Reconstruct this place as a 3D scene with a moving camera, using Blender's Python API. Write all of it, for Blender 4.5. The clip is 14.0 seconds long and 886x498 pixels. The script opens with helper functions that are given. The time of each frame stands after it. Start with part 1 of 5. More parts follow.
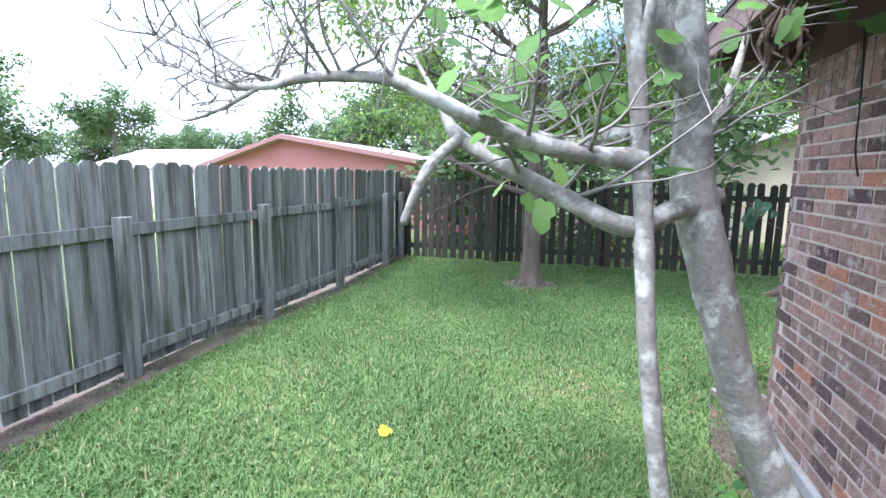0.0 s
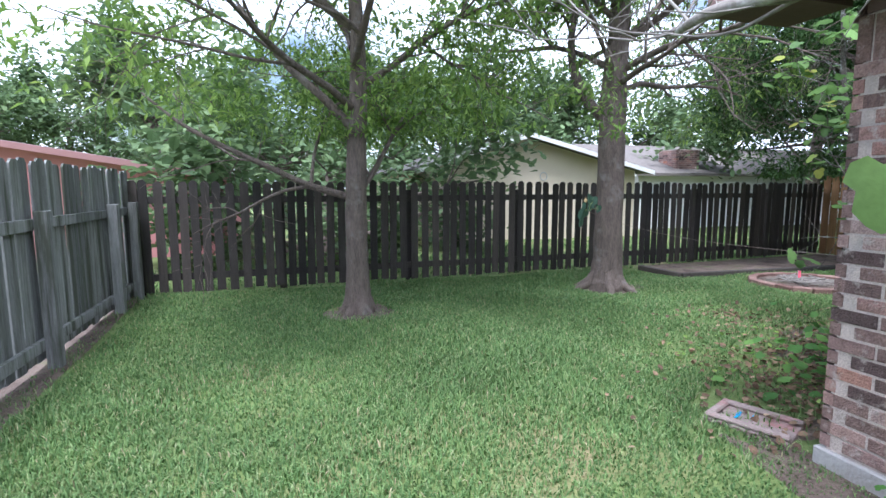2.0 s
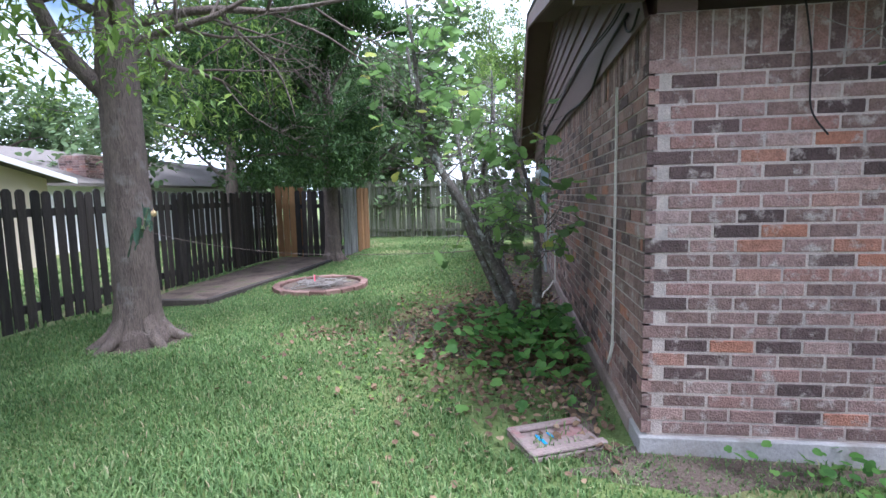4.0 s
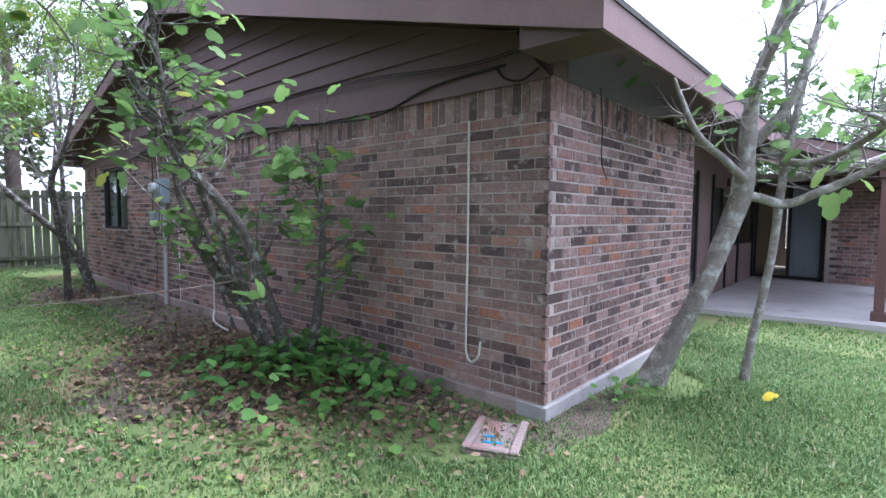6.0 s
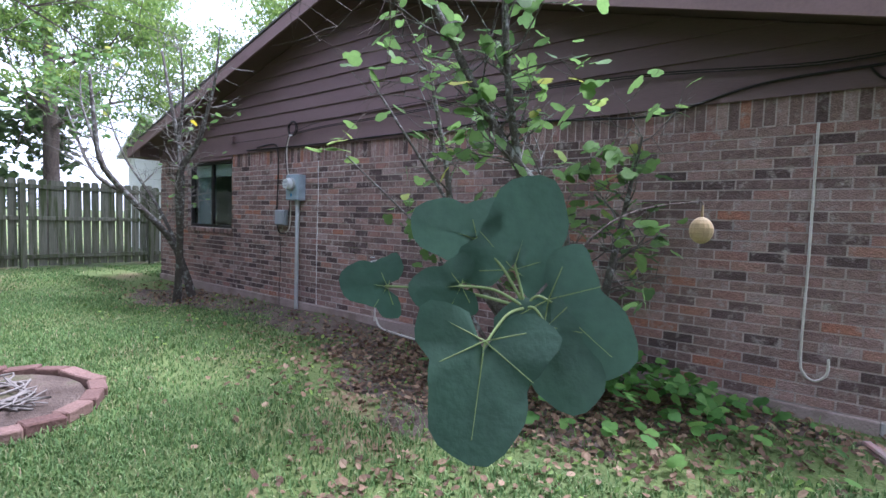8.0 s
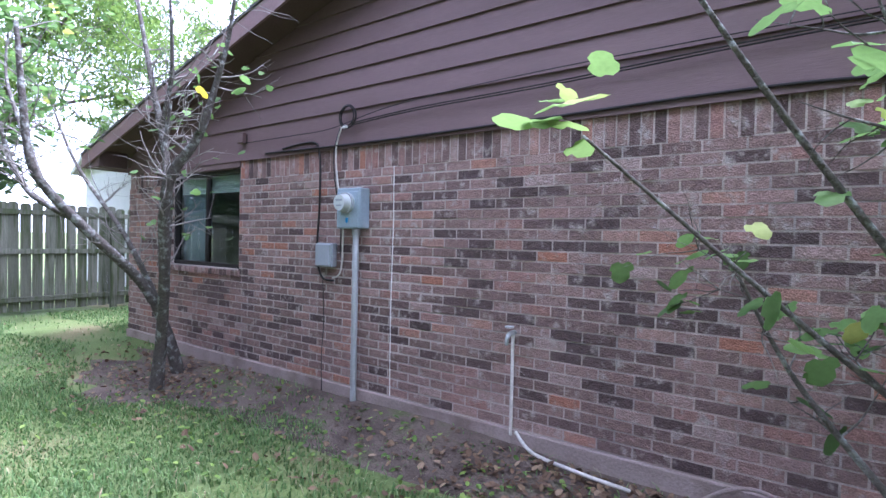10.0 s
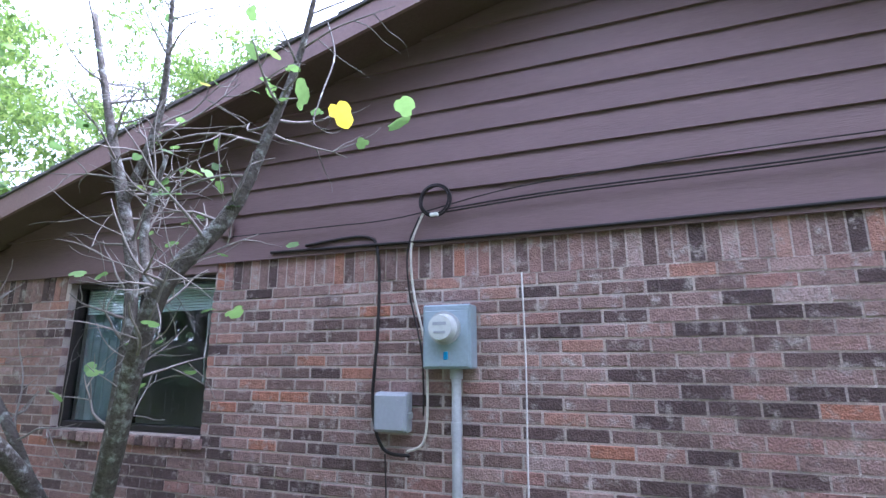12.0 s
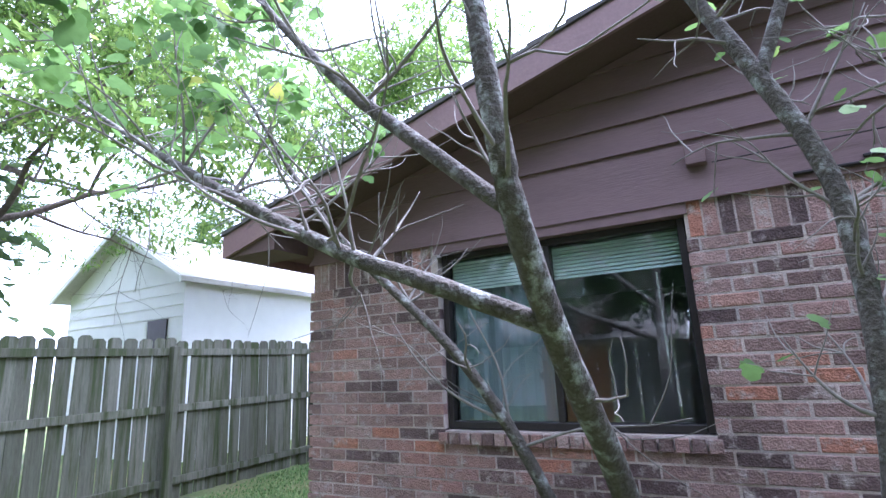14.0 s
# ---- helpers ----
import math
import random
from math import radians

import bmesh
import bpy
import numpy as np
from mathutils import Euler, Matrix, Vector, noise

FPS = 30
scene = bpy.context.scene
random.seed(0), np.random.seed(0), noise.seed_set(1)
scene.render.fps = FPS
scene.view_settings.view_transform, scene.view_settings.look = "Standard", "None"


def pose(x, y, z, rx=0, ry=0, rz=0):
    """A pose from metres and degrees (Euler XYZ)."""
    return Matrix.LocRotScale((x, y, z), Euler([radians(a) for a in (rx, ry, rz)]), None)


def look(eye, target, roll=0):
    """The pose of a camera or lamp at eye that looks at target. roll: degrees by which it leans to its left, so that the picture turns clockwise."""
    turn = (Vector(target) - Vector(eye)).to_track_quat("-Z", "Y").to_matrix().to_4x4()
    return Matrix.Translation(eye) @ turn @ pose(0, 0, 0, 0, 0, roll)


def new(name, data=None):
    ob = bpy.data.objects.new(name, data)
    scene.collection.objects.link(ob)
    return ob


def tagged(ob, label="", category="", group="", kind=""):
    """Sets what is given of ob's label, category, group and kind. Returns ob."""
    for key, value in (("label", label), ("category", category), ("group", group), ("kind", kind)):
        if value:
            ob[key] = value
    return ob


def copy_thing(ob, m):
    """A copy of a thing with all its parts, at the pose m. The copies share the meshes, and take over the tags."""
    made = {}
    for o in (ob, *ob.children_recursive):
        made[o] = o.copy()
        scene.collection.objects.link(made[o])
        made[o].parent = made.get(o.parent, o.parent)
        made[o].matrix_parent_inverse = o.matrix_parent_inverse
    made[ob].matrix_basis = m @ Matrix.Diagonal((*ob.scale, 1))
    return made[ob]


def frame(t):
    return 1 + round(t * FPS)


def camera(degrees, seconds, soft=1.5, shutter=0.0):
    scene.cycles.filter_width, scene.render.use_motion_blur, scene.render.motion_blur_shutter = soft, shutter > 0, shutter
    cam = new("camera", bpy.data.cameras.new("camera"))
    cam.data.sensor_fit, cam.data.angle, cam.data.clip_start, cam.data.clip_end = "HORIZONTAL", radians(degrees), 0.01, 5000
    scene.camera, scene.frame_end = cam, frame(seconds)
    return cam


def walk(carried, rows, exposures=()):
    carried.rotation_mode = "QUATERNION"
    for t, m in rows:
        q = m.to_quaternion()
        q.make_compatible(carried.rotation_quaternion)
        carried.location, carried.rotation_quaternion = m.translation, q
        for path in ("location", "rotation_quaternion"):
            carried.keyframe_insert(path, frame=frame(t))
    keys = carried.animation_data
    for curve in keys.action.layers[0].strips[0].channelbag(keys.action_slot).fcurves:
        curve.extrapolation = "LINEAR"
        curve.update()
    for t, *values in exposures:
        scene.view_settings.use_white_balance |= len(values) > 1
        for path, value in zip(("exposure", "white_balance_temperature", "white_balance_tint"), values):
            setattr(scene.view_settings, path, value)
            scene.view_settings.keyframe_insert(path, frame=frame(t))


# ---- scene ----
cam = camera(83.0, 14.0)
PATH = [
    (0.0, (-1.092, -3.133, 1.484), (-1.613, -1.225, 1.187), 0.87),
    (0.5, (-1.451, -2.875, 1.455), (-1.733, -0.915, 1.170), 0.54),
    (1.0, (-1.866, -2.588, 1.442), (-1.962, -0.609, 1.168), 0.81),
    (1.5, (-2.190, -2.141, 1.396), (-1.970, -0.165, 1.137), 0.85),
    (2.0, (-2.410, -1.626, 1.323), (-1.811, 0.267, 1.081), -0.06),
    (2.5, (-2.551, -0.986, 1.256), (-1.432, 0.658, 1.038), -0.72),
    (3.0, (-2.607, -0.388, 1.228), (-1.036, 0.833, 1.028), -0.54),
    (3.5, (-2.517, 0.122, 1.248), (-0.677, 0.880, 1.041), -0.80),
    (4.0, (-2.434, 0.629, 1.270), (-0.463, 0.892, 1.058), -1.15),
    (6.3, (-1.287, 2.793, 1.230), (-0.094, 1.188, 1.101), 0.55),
    (6.5, (-1.143, 2.891, 1.225), (-0.020, 1.241, 1.095), 0.56),
    (7.0, (-0.721, 3.237, 1.225), (0.312, 1.529, 1.100), 0.43),
    (7.5, (-0.140, 3.573, 1.216), (0.910, 1.875, 1.095), 0.85),
    (8.0, (0.447, 3.855, 1.194), (1.683, 2.287, 1.078), 1.79),
    (10.3, (3.125, 2.813, 1.367), (4.224, 1.143, 1.370), 0.95),
    (10.5, (3.216, 2.789, 1.432), (4.253, 1.080, 1.507), 0.52),
    (11.0, (3.684, 2.837, 1.509), (4.503, 1.034, 1.791), 0.51),
    (11.5, (4.332, 2.647, 1.486), (5.020, 0.815, 1.897), 0.12),
    (12.0, (4.954, 2.513, 1.430), (5.628, 0.680, 1.858), -0.18),
    (12.5, (5.547, 2.559, 1.408), (6.394, 0.796, 1.828), -0.96),
    (13.0, (6.178, 2.727, 1.372), (7.023, 0.962, 1.784), -2.14),
    (13.5, (6.813, 2.711, 1.354), (7.700, 0.967, 1.771), -2.43),
    (14.0, (7.379, 2.604, 1.339), (8.302, 0.886, 1.782), -2.72),
]
walk(cam, [(t, look(eye, target, roll)) for t, eye, target, roll in PATH],
     exposures=[(0.0, 1.27, 5400, 14), (1.0, 0.98, 5400, 13), (2.0, 0.82, 5450, 16), (4.0, 0.95, 5400, 20), (6.5, 1.13, 5350, 24), (8.0, 1.0, 5350, 26), (10.5, 1.74, 5100, 29), (14.0, 1.74, 5100, 27)])

# ---- world, sun and exposure ----
world = bpy.data.worlds.new("world")
scene.world = world
world.use_nodes = True
wt = world.node_tree
bg = wt.nodes["Background"]
sky = wt.nodes.new("ShaderNodeTexSky")
sky.sky_type = "NISHITA"
sky.sun_disc = False
sky.sun_elevation = radians(67.7)
sky.sun_rotation = radians(214)
sky.air_density, sky.dust_density = 1.2, 1.5
# broken high cloud over the blue
coord = wt.nodes.new("ShaderNodeTexCoord")
cloud = wt.nodes.new("ShaderNodeTexNoise")
cloud.inputs["Scale"].default_value = 2.2
cloud.inputs["Detail"].default_value = 6
cramp = wt.nodes.new("ShaderNodeValToRGB")
cramp.color_ramp.elements[0].position, cramp.color_ramp.elements[1].position = 0.36, 0.5
cmix = wt.nodes.new("ShaderNodeMix")
cmix.data_type = "RGBA"
cmix.inputs[7].default_value = (15.0, 15.8, 16.8, 1)
wt.links.new(coord.outputs["Generated"], cloud.inputs["Vector"])
wt.links.new(cloud.outputs[0], cramp.inputs[0])
wt.links.new(cramp.outputs[0], cmix.inputs[0])
wt.links.new(sky.outputs[0], cmix.inputs[6])
wt.links.new(cmix.outputs[2], bg.inputs[0])
bg.inputs[1].default_value = 0.1

sun_lamp = bpy.data.lights.new("sun", "SUN")
sun_lamp.energy, sun_lamp.angle, sun_lamp.color = 3.9, radians(20), (1.0, 0.97, 0.93)
sun = new("sun", sun_lamp)
sun.matrix_world = look((-5, -7.5, 22), (0, 0, 0))

rng = np.random.default_rng(7)
R = random.Random(11)


# ---- materials ----
def mat(name, base, rough=0.8, metal=0.0, scale=8.0, vary=0.25, bump=0.15, fine=60.0, stain=None, stain_at=0.55,
        grain=(1, 1, 1), spec=0.3, piece="", trans=0.0):
    """A surface with grain and stains: base colour varied at two scales; piece: 'object' or 'island' tone per piece."""
    m = bpy.data.materials.new(name)
    m.use_nodes = True
    t, n = m.node_tree, m.node_tree.nodes
    b = n["Principled BSDF"]
    b.inputs["Roughness"].default_value = rough
    b.inputs["Metallic"].default_value = metal
    b.inputs["Specular IOR Level"].default_value = spec
    tc = n.new("ShaderNodeTexCoord")
    mp = n.new("ShaderNodeMapping")
    mp.inputs["Scale"].default_value = grain
    place = tc.outputs["Object"]
    if piece:
        place = n.new("ShaderNodeNewGeometry").outputs["Position"]
    t.links.new(place, mp.inputs["Vector"])
    n1, n2 = n.new("ShaderNodeTexNoise"), n.new("ShaderNodeTexNoise")
    n1.inputs["Scale"].default_value, n1.inputs["Detail"].default_value = scale, 5
    n2.inputs["Scale"].default_value, n2.inputs["Detail"].default_value = fine, 4
    for q in (n1, n2):
        t.links.new(mp.outputs[0], q.inputs["Vector"])
    add = n.new("ShaderNodeMath")
    add.operation = "ADD"
    t.links.new(n1.outputs[0], add.inputs[0])
    t.links.new(n2.outputs[0], add.inputs[1])
    rm = n.new("ShaderNodeMapRange")
    rm.inputs[1].default_value, rm.inputs[2].default_value = 0.6, 1.4
    rm.inputs[3].default_value, rm.inputs[4].default_value = 1 - vary, 1 + vary
    t.links.new(add.outputs[0], rm.inputs[0])
    if isinstance(base, tuple):
        src = n.new("ShaderNodeRGB")
        src.outputs[0].default_value = (*base, 1)
        col = src.outputs[0]
    else:
        ramp = n.new("ShaderNodeValToRGB")
        ramp.color_ramp.interpolation = "LINEAR"
        el = ramp.color_ramp.elements
        while len(el) < len(base):
            el.new(0.5)
        for k, (p, c) in enumerate(base):
            el[k].position, el[k].color = p, (*c, 1)
        if piece == "object":
            oi = n.new("ShaderNodeObjectInfo")
            t.links.new(oi.outputs["Random"], ramp.inputs[0])
        elif piece == "island":
            gi = n.new("ShaderNodeNewGeometry")
            t.links.new(gi.outputs["Random Per Island"], ramp.inputs[0])
        else:
            t.links.new(n1.outputs[0], ramp.inputs[0])
        col = ramp.outputs[0]
    mul = n.new("ShaderNodeMix")
    mul.data_type, mul.blend_type = "RGBA", "MULTIPLY"
    mul.inputs[0].default_value = 1.0
    t.links.new(col, mul.inputs[6])
    t.links.new(rm.outputs[0], mul.inputs[7])
    out = mul.outputs[2]
    if stain:
        n3 = n.new("ShaderNodeTexNoise")
        n3.inputs["Scale"].default_value, n3.inputs["Detail"].default_value = scale * (0.45 if grain[0] < 5 else 0.3), 6
        n3.inputs["Roughness"].default_value = 0.65
        t.links.new(place if grain[0] < 5 else mp.outputs[0], n3.inputs["Vector"])
        sr = n.new("ShaderNodeValToRGB")
        sr.color_ramp.elements[0].position, sr.color_ramp.elements[1].position = stain_at, stain_at + 0.14
        t.links.new(n3.outputs[0], sr.inputs[0])
        sm = n.new("ShaderNodeMix")
        sm.data_type = "RGBA"
        sm.inputs[7].default_value = (*stain, 1)
        t.links.new(sr.outputs[0], sm.inputs[0])
        t.links.new(out, sm.inputs[6])
        out = sm.outputs[2]
    t.links.new(out, b.inputs["Base Color"])
    if bump:
        bp = n.new("ShaderNodeBump")
        bp.inputs["Strength"].default_value, bp.inputs["Distance"].default_value = bump, 0.02
        t.links.new(add.outputs[0], bp.inputs["Height"])
        t.links.new(bp.outputs[0], b.inputs["Normal"])
    if trans:
        tr = n.new("ShaderNodeBsdfTranslucent")
        t.links.new(out, tr.inputs[0])
        mx = n.new("ShaderNodeMixShader")
        mx.inputs[0].default_value = trans
        t.links.new(b.outputs[0], mx.inputs[1])
        t.links.new(tr.outputs[0], mx.inputs[2])
        t.links.new(mx.outputs[0], n["Material Output"].inputs[0])
    return m


def glass_mat(name, tint=(0.9, 0.95, 0.93), gloss=0.05):
    """Clear glass: see-through, with a mirror gloss that grows at grazing angles, alike on both faces."""
    m = bpy.data.materials.new(name)
    m.use_nodes = True
    t, n = m.node_tree, m.node_tree.nodes
    tr, gl = n.new("ShaderNodeBsdfTransparent"), n.new("ShaderNodeBsdfGlossy")
    tr.inputs[0].default_value = (*tint, 1)
    gl.inputs["Roughness"].default_value = 0.02
    lw, pw, ma, mx = n.new("ShaderNodeLayerWeight"), n.new("ShaderNodeMath"), n.new("ShaderNodeMath"), n.new("ShaderNodeMixShader")
    lw.inputs[0].default_value = 0.5
    pw.operation, pw.inputs[1].default_value = "POWER", 4.0
    ma.operation, ma.inputs[1].default_value, ma.inputs[2].default_value = "MULTIPLY_ADD", 0.8, gloss
    t.links.new(lw.outputs["Facing"], pw.inputs[0])
    t.links.new(pw.outputs[0], ma.inputs[0])
    t.links.new(ma.outputs[0], mx.inputs[0])
    t.links.new(tr.outputs[0], mx.inputs[1])
    t.links.new(gl.outputs[0], mx.inputs[2])
    t.links.new(mx.outputs[0], n["Material Output"].inputs[0])
    return m


BRICK = [(0.0, (0.091, 0.061, 0.058)), (0.14, (0.124, 0.082, 0.076)), (0.3, (0.204, 0.132, 0.116)), (0.5, (0.258, 0.165, 0.145)),
         (0.68, (0.312, 0.204, 0.182)), (0.8, (0.323, 0.173, 0.145)), (0.9, (0.387, 0.278, 0.251)), (0.985, (0.387, 0.173, 0.115))]
M = {}
M["brick"] = mat("brick", BRICK, 0.9, scale=26, vary=0.42, bump=0.6, fine=110, piece="object", stain=(0.47, 0.395, 0.355), stain_at=0.54)
M["brick_far"] = mat("brick_far", BRICK, 0.9, scale=26, vary=0.42, bump=0.6, fine=110, piece="island", stain=(0.47, 0.395, 0.355), stain_at=0.54)
M["mortar"] = mat("mortar", (0.525, 0.436, 0.389), 0.95, scale=5, vary=0.3, bump=0.4, fine=120, stain=(0.36, 0.315, 0.29), stain_at=0.5)
M["plinth"] = mat("plinth", (0.40, 0.38, 0.37), 0.9, scale=4, vary=0.18, bump=0.3, stain=(0.27, 0.235, 0.2), stain_at=0.52)
M["dirty_plinth"] = mat("dirty_plinth", (0.34, 0.265, 0.24), 0.95, scale=4, vary=0.25, bump=0.4, stain=(0.21, 0.155, 0.13), stain_at=0.5)
M["siding"] = mat("siding", (0.180, 0.116, 0.114), 0.62, scale=2.5, vary=0.14, bump=0.12, fine=50, grain=(0.3, 1, 3), stain=(0.175, 0.12, 0.117), stain_at=0.58)
M["trim"] = mat("trim", (0.235, 0.151, 0.140), 0.6, scale=3, vary=0.14, bump=0.1, fine=50, stain=(0.15, 0.1, 0.09), stain_at=0.6)
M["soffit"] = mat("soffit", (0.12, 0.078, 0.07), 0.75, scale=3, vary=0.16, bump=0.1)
M["shingle"] = mat("shingle", [(0, (0.07, 0.065, 0.06)), (1, (0.13, 0.12, 0.11))], 0.95, scale=30, vary=0.3, bump=0.5, fine=150, piece="island")
M["grey_wood"] = mat("grey_wood", [(0, (0.168, 0.168, 0.165)), (0.5, (0.241, 0.235, 0.231)), (1, (0.314, 0.308, 0.297))], 0.9, scale=4, vary=0.42, bump=0.35, fine=30, grain=(9, 9, 0.6), piece="object", stain=(0.09, 0.094, 0.07), stain_at=0.48)
M["dark_wood"] = mat("dark_wood", [(0, (0.03, 0.027, 0.025)), (0.6, (0.055, 0.047, 0.042)), (1, (0.085, 0.07, 0.06))], 0.92, scale=5, vary=0.3,
                     bump=0.35, fine=40, grain=(9, 9, 0.7), piece="object", stain=(0.07, 0.068, 0.045), stain_at=0.58)
M["olive_wood"] = mat("olive_wood", [(0, (0.105, 0.105, 0.075)), (1, (0.19, 0.185, 0.145))], 0.9, scale=4, vary=0.35, bump=0.35, fine=30, grain=(9, 9, 0.6), piece="object", stain=(0.06, 0.075, 0.03), stain_at=0.47)
M["brown_wood"] = mat("brown_wood", [(0, (0.17, 0.085, 0.04)), (1, (0.36, 0.2, 0.09))], 0.85, scale=5, vary=0.25, bump=0.3, fine=40,
                      grain=(9, 9, 0.7), piece="object")
M["post_wood"] = mat("post_wood", (0.12, 0.065, 0.055), 0.75, scale=4, vary=0.2, bump=0.2, fine=40, grain=(6, 6, 0.8))
M["bark"] = mat("bark", (0.16, 0.125, 0.105), 0.95, scale=9, vary=0.45, bump=1.0, fine=45, grain=(2.2, 2.2, 0.45), stain=(0.25, 0.22, 0.2), stain_at=0.56)
M["fig_bark"] = mat("fig_bark", (0.25, 0.222, 0.195), 0.9, scale=22, vary=0.3, bump=0.22, fine=60, stain=(0.52, 0.505, 0.475), stain_at=0.5)
M["dark_bark"] = mat("dark_bark", (0.115, 0.1, 0.085), 0.92, scale=34, vary=0.45, bump=0.6, fine=80, stain=(0.38, 0.39, 0.36), stain_at=0.52)
M["twig"] = mat("twig", (0.25, 0.225, 0.2), 0.9, scale=9, vary=0.3, bump=0.2)
LEAF = [(0, (0.1, 0.17, 0.045)), (0.5, (0.18, 0.285, 0.065)), (0.85, (0.27, 0.39, 0.09)), (1, (0.36, 0.47, 0.12))]
M["leaf"] = mat("leaf", LEAF, 0.55, scale=3, vary=0.2, bump=0, piece="island", trans=0.45)
M["leaf_dark"] = mat("leaf_dark", [(0, (0.03, 0.065, 0.022)), (0.6, (0.06, 0.12, 0.035)), (1, (0.1, 0.18, 0.05))], 0.6, scale=3, vary=0.2, bump=0, piece="island", trans=0.35)
M["leaf_far"] = mat("leaf_far", [(0, (0.09, 0.14, 0.065)), (0.6, (0.14, 0.21, 0.09)), (1, (0.21, 0.29, 0.13))], 0.7, scale=1, vary=0.25, bump=0, piece="island", trans=0.35)
M["fig_leaf"] = mat("fig_leaf", [(0, (0.105, 0.183, 0.065)), (0.55, (0.180, 0.305, 0.091)), (0.93, (0.240, 0.400, 0.115)), (1, (0.470, 0.470, 0.104))], 0.6, scale=20, vary=0.15, bump=0.1, piece="island", trans=0.5)
M["ivy"] = mat("ivy", [(0, (0.06, 0.15, 0.035)), (0.6, (0.12, 0.27, 0.06)), (1, (0.2, 0.37, 0.09))], 0.55, scale=20, vary=0.15, bump=0.1, piece="island", trans=0.45)
M["grass"] = mat("grass", [(0, (0.091, 0.162, 0.056)), (0.45, (0.146, 0.248, 0.084)), (0.8, (0.222, 0.334, 0.119)), (0.95, (0.319, 0.381, 0.181)), (1, (0.486, 0.381, 0.249))], 0.6, scale=0.9, vary=0.2, bump=0, fine=3, piece="island", trans=0.4, spec=0.3)
M["ground"] = mat("ground", [(0.36, (0.112, 0.154, 0.050)), (0.52, (0.138, 0.182, 0.057)), (0.66, (0.206, 0.176, 0.088))], 0.95, scale=0.8, vary=0.35, bump=0.7, fine=45, stain=(0.14, 0.11, 0.08), stain_at=0.66)
M["soil"] = mat("soil", [(0.3, (0.108, 0.078, 0.062)), (0.55, (0.162, 0.122, 0.098)), (0.7, (0.099, 0.105, 0.049))], 0.98, scale=3.5, vary=0.4, bump=1.0, fine=70)
M["dead_leaf"] = mat("dead_leaf", [(0, (0.10, 0.062, 0.042)), (0.5, (0.19, 0.12, 0.075)), (0.85, (0.28, 0.185, 0.115)), (1, (0.37, 0.265, 0.175))], 0.85, scale=25, vary=0.25, bump=0.2, piece="island", trans=0.15)
M["withered"] = mat("withered", [(0.3, (0.05, 0.033, 0.028)), (0.6, (0.12, 0.075, 0.06))], 0.9, scale=30, vary=0.3, bump=0.3)
M["concrete"] = mat("concrete", (0.47, 0.44, 0.41), 0.9, scale=2.5, vary=0.16, bump=0.25, fine=80, stain=(0.34, 0.31, 0.28), stain_at=0.56)
M["block"] = mat("block", (0.29, 0.225, 0.205), 0.92, scale=9, vary=0.25, bump=0.4, stain=(0.33, 0.15, 0.14), stain_at=0.54)
M["blue_paint"] = mat("blue_paint", (0.02, 0.3, 0.62), 0.6, bump=0.05)
M["pink"] = mat("pink", (0.85, 0.16, 0.22), 0.6, bump=0)
M["meter_metal"] = mat("meter_metal", (0.36, 0.44, 0.49), 0.5, metal=0.15, scale=7, vary=0.12, bump=0.05, stain=(0.46, 0.5, 0.52), stain_at=0.58)
M["pipe_metal"] = mat("pipe_metal", (0.45, 0.46, 0.46), 0.5, metal=0.2, scale=9, vary=0.15, bump=0.05)
M["grey_plastic"] = mat("grey_plastic", (0.36, 0.38, 0.41), 0.55, scale=6, vary=0.08, bump=0.03)
M["black_cable"] = mat("black_cable", (0.025, 0.02, 0.02), 0.6, bump=0)
M["white_cable"] = mat("white_cable", (0.62, 0.58, 0.52), 0.6, scale=20, vary=0.2, bump=0)
M["caulk"] = mat("caulk", (0.74, 0.71, 0.68), 0.8, scale=20, vary=0.15, bump=0.1)
M["frame_dark"] = mat("frame_dark", (0.035, 0.03, 0.028), 0.45, metal=0.3, bump=0.03)
M["dial"] = mat("dial", (0.62, 0.64, 0.62), 0.4, scale=20, vary=0.1, bump=0)
M["blind"] = mat("blind", (0.794, 0.802, 0.775), 0.7, scale=12, vary=0.08, bump=0)
M["dusky_leaf"] = mat("dusky_leaf", [(0, (0.055, 0.11, 0.075)), (1, (0.1, 0.18, 0.12))], 0.42, scale=14, vary=0.15, bump=0.15, piece="object", trans=0.35)
M["fig_leaf_single"] = mat("fig_leaf_single", [(0, (0.18, 0.29, 0.085)), (0.6, (0.27, 0.41, 0.12)), (1, (0.420, 0.500, 0.140))], 0.55, scale=14, vary=0.15, bump=0.1, piece="object", trans=0.45)
M["stalk"] = mat("stalk", (0.26, 0.34, 0.13), 0.6, scale=20, vary=0.15, bump=0.05)
M["ring_brick"] = mat("ring_brick", [(0, (0.15, 0.085, 0.07)), (1, (0.27, 0.17, 0.14))], 0.92, scale=9, vary=0.3, bump=0.4, piece="object")
M["room"] = mat("room", (0.540, 0.540, 0.504), 0.95, scale=2, vary=0.1, bump=0)
M["curtain"] = mat("curtain", (0.2, 0.23, 0.25), 0.9, scale=3, vary=0.2, bump=0.1, grain=(8, 8, 0.3))
M["glass"] = glass_mat("glass", (0.86, 0.93, 0.92), 0.1)
M["clear"] = glass_mat("clear", (0.93, 0.95, 0.94))
M["red_wall"] = mat("red_wall", (0.460, 0.201, 0.196), 0.9, scale=2, vary=0.08, bump=0.15)
M["red_trim"] = mat("red_trim", (0.297, 0.158, 0.149), 0.8, scale=3, vary=0.1, bump=0.05)
